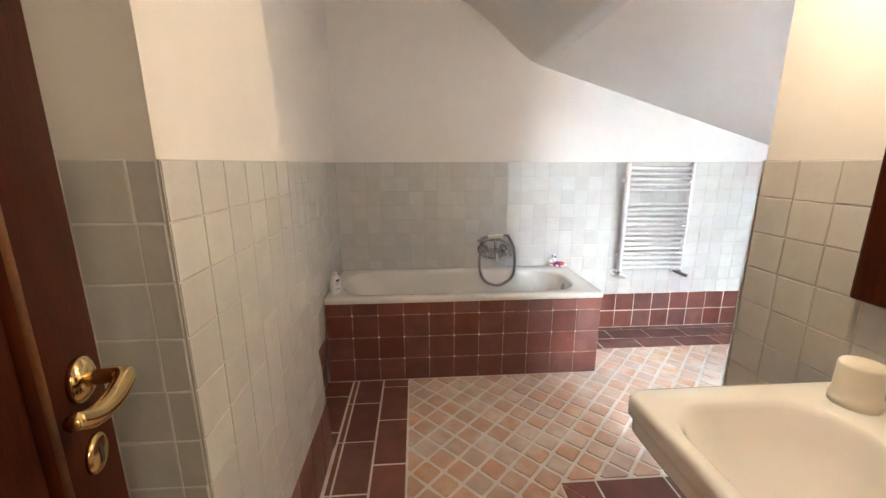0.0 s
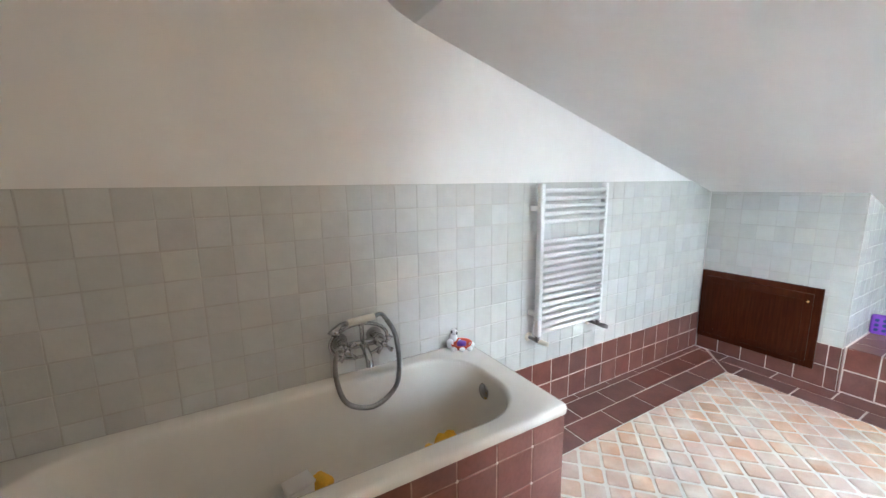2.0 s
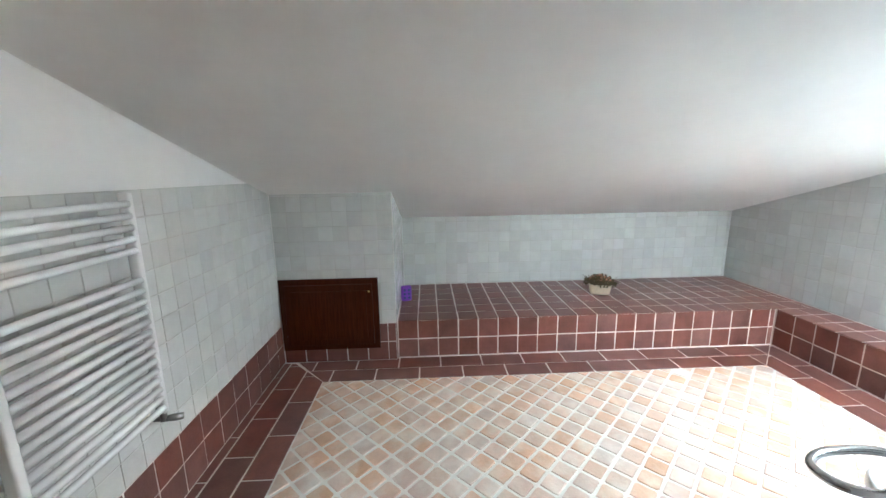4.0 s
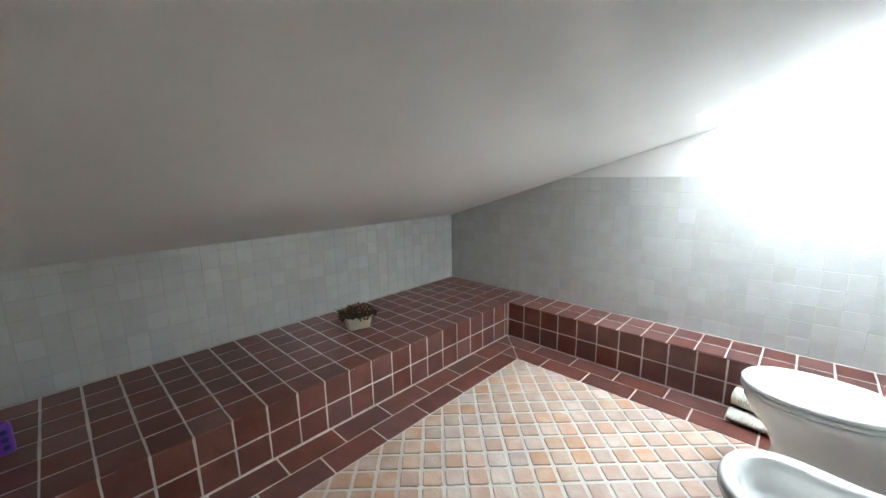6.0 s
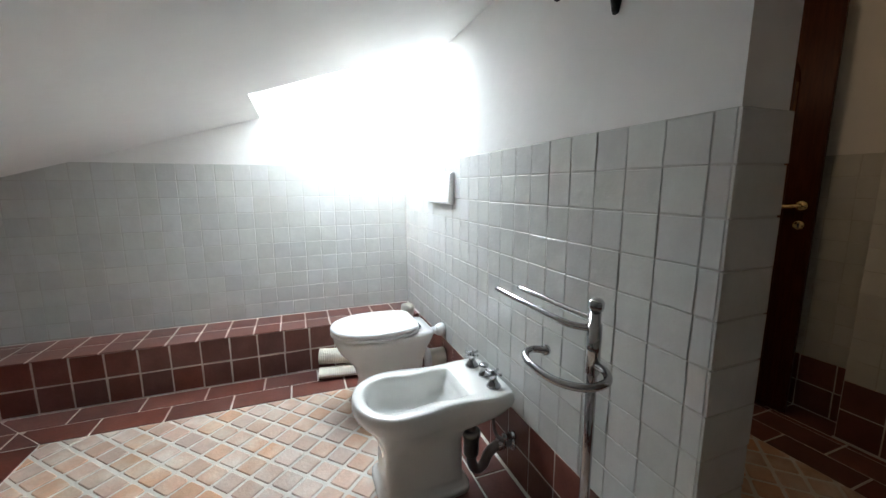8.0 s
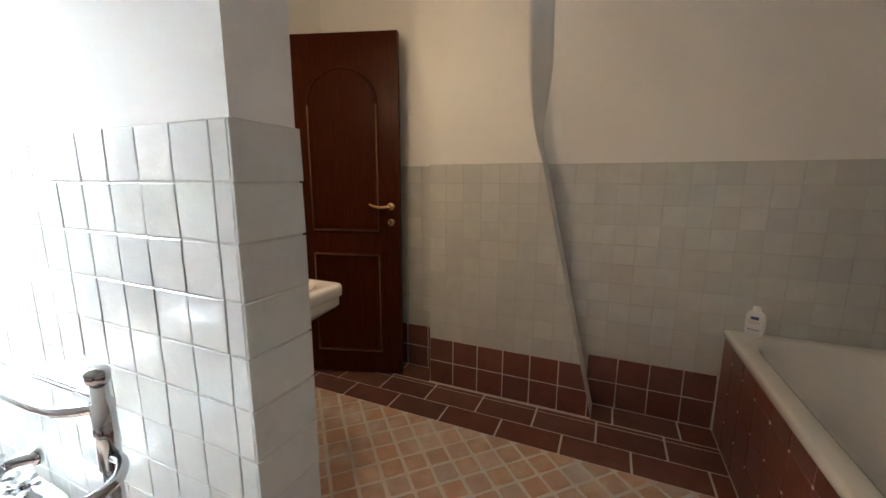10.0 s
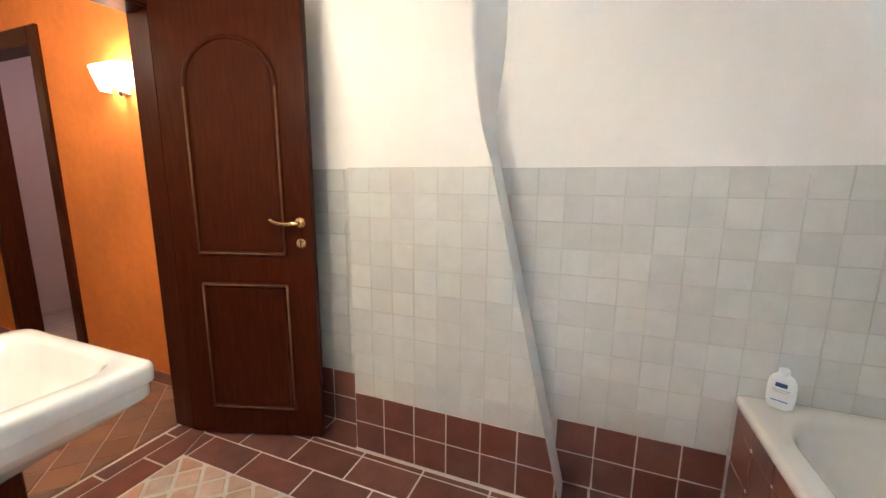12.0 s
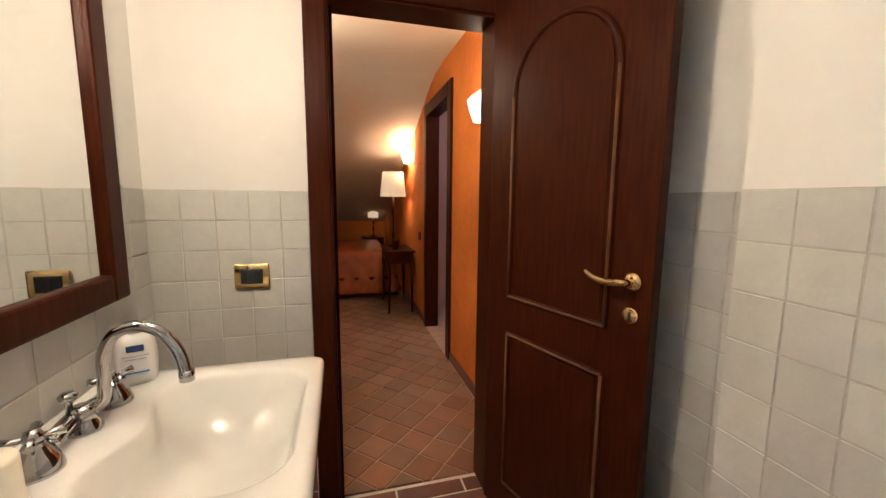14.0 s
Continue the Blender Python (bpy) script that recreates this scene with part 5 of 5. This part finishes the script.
grout("grout", breast, bm, WHITE_GROUT)
bm = extrude_poly([(BREAST_Y0, 0), (breast_y1(0), 0), (breast_y1(BASE_TOP), BASE_TOP - 0.001), (BREAST_Y0, BASE_TOP - 0.001)], "x", 0.0, G)
grout("grout", breast, bm, BROWN_GROUT)


def wall_flag(parent, name, poly, x, edge, depth, material):
    """One wall tile on a wall that faces +x, cut to a polygon of (y, z)."""
    n = len(poly)
    cy_, cz_ = sum(p[0] for p in poly) / n, sum(p[1] for p in poly) / n
    size = max(0.02, min(math.hypot(p[0] - cy_, p[1] - cz_) for p in poly))
    s = 1 - min(0.3, edge / size)
    v = [(-0.002, y - cy_, z - cz_) for y, z in poly] + [(depth - edge * 0.7, y - cy_, z - cz_) for y, z in poly] + [(depth, (y - cy_) * s, (z - cz_) * s) for y, z in poly]
    f = [tuple(range(2 * n, 3 * n))]
    for a in (0, n):
        f += [(a + k, a + (k + 1) % n, a + n + (k + 1) % n, a + n + k) for k in range(n)]
    me = bpy.data.meshes.new(name)
    me.from_pydata(v, [], f)
    me.materials.append(material)
    ob = new(name, me)
    ob.parent = parent
    ob.location = (x, cy_, cz_)


def breast_tiles(name, v0, v1, pu, pv, gap, depth, material):
    region = [(BREAST_Y0, v0), (breast_y1(v0) - 0.002, v0), (breast_y1(v1) - 0.002, v1), (BREAST_Y0, v1)]
    z = v1
    while z > v0 + 0.01:
        a = max(v0, z - pv)
        y = BREAST_Y0
        while y < breast_y1(a):
            q = clip([(y + gap / 2, a + gap / 2), (y + pu - gap / 2, a + gap / 2), (y + pu - gap / 2, z - gap / 2), (y + gap / 2, z - gap / 2)], region)
            if len(q) > 2 and area(q) > 0.0002:
                wall_flag(breast, name, q, G, 0.0014, depth, material)
            y += pu
        z -= pv


breast_tiles("tile", BASE_TOP, TILE_TOP, WP, WP, 0.0036, 0.0020, WHITE_TILE)
breast_tiles("brown_tile", 0.0, BASE_TOP, 0.1525, 0.145, 0.006, 0.0020, BROWN_TILE)
lay(breast, "tile", grid_cells(0, -XL, BASE_TOP, TILE_TOP, WP, WP), (XL, BREAST_Y0, 0), (1, 0, 0), (0, 0, 1), 0.0020, 0.0014, WHITE_TILE, None, 300, 0.4, 0.0036)
lay(breast, "brown_tile", grid_cells(0, -XL, 0, BASE_TOP, 0.1525, 0.145), (XL, BREAST_Y0, 0), (1, 0, 0), (0, 0, 1), 0.0018, 0.0016, BROWN_TILE, None, 300, 0.35, 0.006)
# door wall
for a, b in ((DX1 + 0.086, XB), (XL + 0.012, DX0 - 0.086)):
    grout("grout", wall_door, box(a, b, 0, G, BASE_TOP, TILE_TOP), WHITE_GROUT)
    grout("grout", wall_door, box(a, b, 0, G, 0, BASE_TOP - 0.001), BROWN_GROUT)
    lay(wall_door, "tile", grid_cells(-b, -a, BASE_TOP, TILE_TOP, WP, WP), (0, G, 0), (-1, 0, 0), (0, 0, 1), 0.0020, 0.0014, WHITE_TILE, None, 300, 0.4, 0.0036)
    brown_tiles(wall_door, (0, G, 0), (-1, 0, 0), (0, 0, 1), -b, -a, 0, BASE_TOP, pv=0.145)
# partition: toilet side, end and basin side
grout("grout", partition, box(XP, XP + G, YS, 1.25, BASE_TOP, TILE_TOP), WHITE_GROUT)
grout("grout", partition, box(XP, XP + G, -0.742, 1.25, 0, BASE_TOP - 0.001), BROWN_GROUT)
wall_tiles(partition, (XP + G, 0, 0), (0, 1, 0), YS, 1.25, BASE_TOP, TILE_TOP)
brown_tiles(partition, (XP + G, 0, 0), (0, 1, 0), (0, 0, 1), -0.742, 1.25, 0, BASE_TOP, pv=0.145)
grout("grout", partition, box(XB, XP, 1.25, 1.25 + G, 0, TILE_TOP), WHITE_GROUT)
lay(partition, "tile", grid_cells(-XP - 0.009, -XB + 0.009, 0, TILE_TOP, 0.17, WP), (0, 1.25 + G, 0), (-1, 0, 0), (0, 0, 1), 0.0020, 0.0014, WHITE_TILE, None, 300, 0.3, 0.0026)
grout("grout", partition, box(XB - G, XB, 0.011, 1.25, BASE_TOP, TILE_TOP), WHITE_GROUT)
grout("grout", partition, box(XB - G, XB, 0.011, 1.25, 0, BASE_TOP - 0.001), BROWN_GROUT)
lay(partition, "tile", grid_cells(-1.25, -0.012, BASE_TOP, TILE_TOP, WP, WP), (XB - G, 0, 0), (0, -1, 0), (0, 0, 1), 0.0020, 0.0014, WHITE_TILE, None, 300, 0.4, 0.0036)
brown_tiles(partition, (XB - G, 0, 0), (0, -1, 0), (0, 0, 1), -1.25, -0.012, 0, BASE_TOP, pv=0.145)
# gable wall above the ledge
grout("grout", wall_south, box(XP, XK, YS, YS + G, BZ, TILE_TOP), WHITE_GROUT)
wall_tiles(wall_south, (0, YS + G, 0), (-1, 0, 0), -XK, -XP - 0.012, BZ + 0.008, TILE_TOP, top=lambda s: slope_z(-s))
# knee wall and column
grout("grout", wall_knee, box(XK - G, XK, YS + 0.012, 2.17, BZ, 1.1), WHITE_GROUT)
wall_tiles(wall_knee, (XK - G, 0, 0), (0, -1, 0), -2.17, -YS - 0.012, BZ + 0.008, TILE_TOP, top=lambda s: slope_z(XK))
CY0, CY1, CZ0, CZ1 = 2.297, 3.004, 0.105, 0.640
grout("grout", column, box(XC - G, XC, 2.18, YB - 0.012, BASE_TOP, 1.3), WHITE_GROUT)
grout("grout", column, box(XC - G, XC, 2.18, YB - 0.012, 0, BASE_TOP - 0.001), BROWN_GROUT)
in_cab = lambda c: -c[1] > CY0 - 0.02 and -c[0] < CY1 + 0.03 and c[2] > CZ0 - 0.05 and c[3] < CZ1 + 0.03
wall_tiles(column, (XC - G, 0, 0), (0, -1, 0), -YB + 0.012, -2.18, BASE_TOP, TILE_TOP, top=lambda s: slope_z(XC), skip=in_cab)
brown_tiles(column, (XC - G, 0, 0), (0, -1, 0), (0, 0, 1), -YB + 0.012, -2.18, 0, BASE_TOP, pv=0.145)
grout("grout", column, box(XC, XK - 0.012, 2.18 - G, 2.18, BZ, 1.24), WHITE_GROUT)
wall_tiles(column, (0, 2.18 - G, 0), (1, 0, 0), XC, XK - 0.012, BZ + 0.008, TILE_TOP, top=slope_z)

part("brown_tile", box(XC - 0.008, 3.820, 2.1735, 2.1785, 0.0, BASE_TOP - 0.002, 0.001), BROWN_TILE, column)

# bench: top, fronts
bp = 0.1512
lay(bench, "brown_tile", grid_cells(3.822 - 0.008, XK - 0.005, YS + 0.012, 2.172, 0.156, bp), (0, 0, BZ), (1, 0, 0), (0, 1, 0), 0.0018, 0.0016, BROWN_TILE, None, 300, 0.35, 0.0095)
cells = grid_cells(XP + 0.012, 3.814, YS + 0.012, -0.742 + 0.008, bp, 0.158)
lay(bench, "brown_tile", cells, (0, 0, BZ), (1, 0, 0), (0, 1, 0), 0.0018, 0.0016, BROWN_TILE, None, 300, 0.35, 0.0095)
lay(bench, "brown_tile", grid_cells(-2.172, 0.742, 0, BZ, bp, 0.146), (3.822, 0, 0), (0, -1, 0), (0, 0, 1), 0.0018, 0.0016, BROWN_TILE, None, 300, 0.35, 0.0095)
lay(bench, "brown_tile", grid_cells(-3.812, -XP - 0.012, 0, BZ, bp, 0.146), (0, -0.742, 0), (-1, 0, 0), (0, 0, 1), 0.0018, 0.0016, BROWN_TILE, None, 300, 0.35, 0.0095)

# bath front and end
rows_ = [(0.0, 0.1425), (0.1425, 0.285), (0.285, 0.4275), (0.4275, 0.508)]
front = [(XL + 0.02 + 0.1529 * i, min(XL + 0.02 + 0.1529 * (i + 1), 1.554), a, b) for i in range(12) for a, b in rows_ if XL + 0.02 + 0.1529 * i < 1.54]
lay(bath_surround, "brown_tile", front, (0, 2.364, 0), (1, 0, 0), (0, 0, 1), 0.0018, 0.0016, BROWN_TILE, None, 300, 0.4, 0.005)
side = [(2.362 + 0.1529 * i, min(2.362 + 0.1529 * (i + 1), YB - 0.012), a, b) for i in range(5) for a, b in rows_]
lay(bath_surround, "brown_tile", side, (1.549, 0, 0), (0, 1, 0), (0, 0, 1), 0.0018, 0.0016, BROWN_TILE, None, 300, 0.4, 0.005)

# pale filler showing where the joints of the bath front and end cross
bm = bmesh.new()
rd = random.Random(12)
for z in (0.1425, 0.285, 0.4275):
    spots = [(XL + 0.02 + 0.1529 * i, 2.3618, "y") for i in range(1, 12) if XL + 0.02 + 0.1529 * i < 1.54] + [(1.5512, 2.362 + 0.1529 * i, "x") for i in range(1, 4)]
    for a, b, axis in spots:
        r = rd.uniform(0.0055, 0.0085)
        lathe([(r, -0.002), (r * 0.7, 0.0006), (0.001, 0.0012)] if axis == "x" else [(r, 0.002), (r * 0.7, -0.0006), (0.001, -0.0012)], (a, b, z + rd.uniform(-0.001, 0.001)), axis, 6, bm)
tagged(part("joint_filler", bm, BROWN_GROUT, bath_surround, "pale filler in the crossings of the joints"), kind="stuff")

# floor: running-bond brown border with its joints
FZ = 0.0
border = structure("floor_border", box(-0.14, 1.50, 2.40, 2.90, -0.02, -0.003), DARK_GROUT, "running-bond border of dark brown floor tiles with pale joints", "floor")


def flag(parent, name, poly, z, edge, material, depth=0.0062):
    """One floor tile cut to a polygon, its top edge eased."""
    n = len(poly)
    cx_, cy_ = sum(p[0] for p in poly) / n, sum(p[1] for p in poly) / n
    size = max(0.02, min(math.hypot(p[0] - cx_, p[1] - cy_) for p in poly))
    s = 1 - min(0.4, edge / size)
    v = [(x - cx_, y - cy_, -depth - 0.002) for x, y in poly] + [(x - cx_, y - cy_, -edge * 0.6) for x, y in poly] + [((x - cx_) * s, (y - cy_) * s, 0.0) for x, y in poly]
    f = [tuple(range(2 * n, 3 * n))]
    for a in (0, n):
        f += [(a + i, a + (i + 1) % n, a + n + (i + 1) % n, a + n + i) for i in range(n)]
    me = bpy.data.meshes.new(name)
    me.from_pydata(v, [], f)
    me.materials.append(material)
    ob = new(name, me)
    ob.parent = parent
    ob.location = Vector((cx_, cy_, z)) - parent.location
    return ob


def floor_bond(region, rows, along, length=0.305, start=0.0, gap=0.010):
    """Running-bond tiles in rows along x or y, cut to a convex region."""
    inset = region
    lo_ = min(p[0 if along == "x" else 1] for p in region)
    hi_ = max(p[0 if along == "x" else 1] for p in region)
    for r, (a, b) in enumerate(rows):
        u = lo_ - (length / 2 if r % 2 else 0.0) - start
        while u < hi_:
            c0, c1, d0, d1 = u + gap / 2, u + length - gap / 2, a + gap / 2, b - gap / 2
            q = [(c0, d0), (c1, d0), (c1, d1), (c0, d1)] if along == "x" else [(d0, c0), (d1, c0), (d1, c1), (d0, c1)]
            q = clip(q, inset)
            if len(q) > 2 and area(q) > 0.0006:
                flag(border, "brown_tile", q, RNG.uniform(-0.0030, -0.0024), 0.0016, BROWN_TILE)
            u += length


FX0, FX1, FY0, FY1 = 0.352, 3.512, -0.432, 2.660
e = 0.004
# left strip, bath-wall strip, bench strips, round the partition, door threshold
floor_bond([(0.02, 0.0), (FX0, 0.135), (FX0, 2.36), (0.02, 2.36)], ((0.045, 0.198), (0.198, FX0), (-0.108, 0.045)), "y")
floor_bond([(XL, 0.01), (0.012, 0.01), (0.012, 0.85), (XL, 0.85)], ((-0.15, 0.012),), "y")
floor_bond([(XL, 1.60), (0.012, 1.81), (0.012, 2.36), (XL, 2.36)], ((-0.15, 0.012),), "y")
floor_bond([(1.556, FY1), (FX1 - e, FY1), (3.78, 2.93), (3.79, YB), (1.556, YB)], ((FY1, 2.813), (2.813, 2.963), (2.963, YB)), "x", start=0.1)
floor_bond([(1.86, -0.738), (3.815, -0.738), (FX1 - e, FY0), (1.86, FY0)], ((-0.587, FY0), (-0.738, -0.587)), "x", start=0.05)
floor_bond([(FX1, FY0 + e), (3.818, -0.734), (3.818, 2.93), (FX1, FY1 - e)], ((FX1, 3.665), (3.665, 3.818)), "y")
floor_bond([(1.562, -0.738), (1.858, -0.738), (1.858, 1.52), (1.562, 1.256)], ((1.562, 1.709), (1.709, 1.858)), "y")
floor_bond([(1.0, 1.523), (1.27, 1.258), (1.562, 1.258), (1.856, 1.523)], ((1.258, 1.39), (1.39, 1.523)), "x")
floor_bond([(1.0, 0.135), (1.392, 0.012), (1.392, 1.13), (1.266, 1.256), (1.0, 1.518)], ((1.0, 1.135), (1.135, 1.266), (1.266, 1.392)), "y", start=0.12)
floor_bond([(0.02, -0.005), (0.215, -0.10), (0.83, -0.10), (1.39, 0.006), (1.0, 0.13), (FX0 + e, 0.13)], ((-0.02, 0.13), (-0.12, -0.02)), "x", start=0.2)

# floor: beige field laid diagonally, cut along the border
PP = 0.104
FIELD = [(FX0, 1.0, 0.135, 2.36), (1.0, 1.86, 1.526, 2.36), (1.86, FX1, FY0, FY1), (1.556, 1.86, 2.36, FY1)]


def diagonal(parent, name, rects, material, joined, limit, pitch, centre, gap, edge, offset=(0.0, 0.0)):
    """Square tiles turned by 45 degrees, nearest to the centre first; those that cross the edge are cut there."""
    rt = math.sqrt(0.5)
    whole, n = [], int(7.0 / pitch)
    h = pitch / 2 - gap / 2
    for i in range(-n, n):
        for j in range(-n, n):
            cx_, cy_ = rt * (i - j) * pitch + offset[0], rt * (i + j) * pitch + offset[1]
            r = rt * 2 * h
            q = [(cx_, cy_ - r), (cx_ + r, cy_), (cx_, cy_ + r), (cx_ - r, cy_)]
            inside = [any(a <= p[0] <= b and c <= p[1] <= d for a, b, c, d in rects) for p in q]
            if all(inside):
                whole.append((math.hypot(cx_ - centre[0], cy_ - centre[1]), i, j))
                continue
            for a, b, c, d in rects:
                g = gap / 3
                piece = clip(q, [(a + g, c + g), (b - g, c + g), (b - g, d - g), (a + g, d - g)])
                if len(piece) > 2 and area(piece) > 0.0003:
                    flag(parent, name, piece, -0.001, edge, material)
    whole.sort()
    o = (offset[0], offset[1], -0.0062)
    lay(parent, name, [((i - 0.5) * pitch, (i + 0.5) * pitch, (j - 0.5) * pitch, (j + 0.5) * pitch) for _, i, j in whole],
        o, (rt, rt, 0), (-rt, rt, 0), 0.0050, edge, material, joined, limit, 0.25, gap)


diagonal(floor, "floor_tile", FIELD, PALE_TILE, PALE_TILE_J, 300, PP, (2.4, 0.8), 0.015, 0.003)

# bedroom floor tiles
diagonal(bed_floor, "floor_tile", [(OX + 0.012, 1.38, -5.0, -0.125)], BED_TILE, None, 600, 0.152, (0.5, -0.5), 0.007, 0.003)
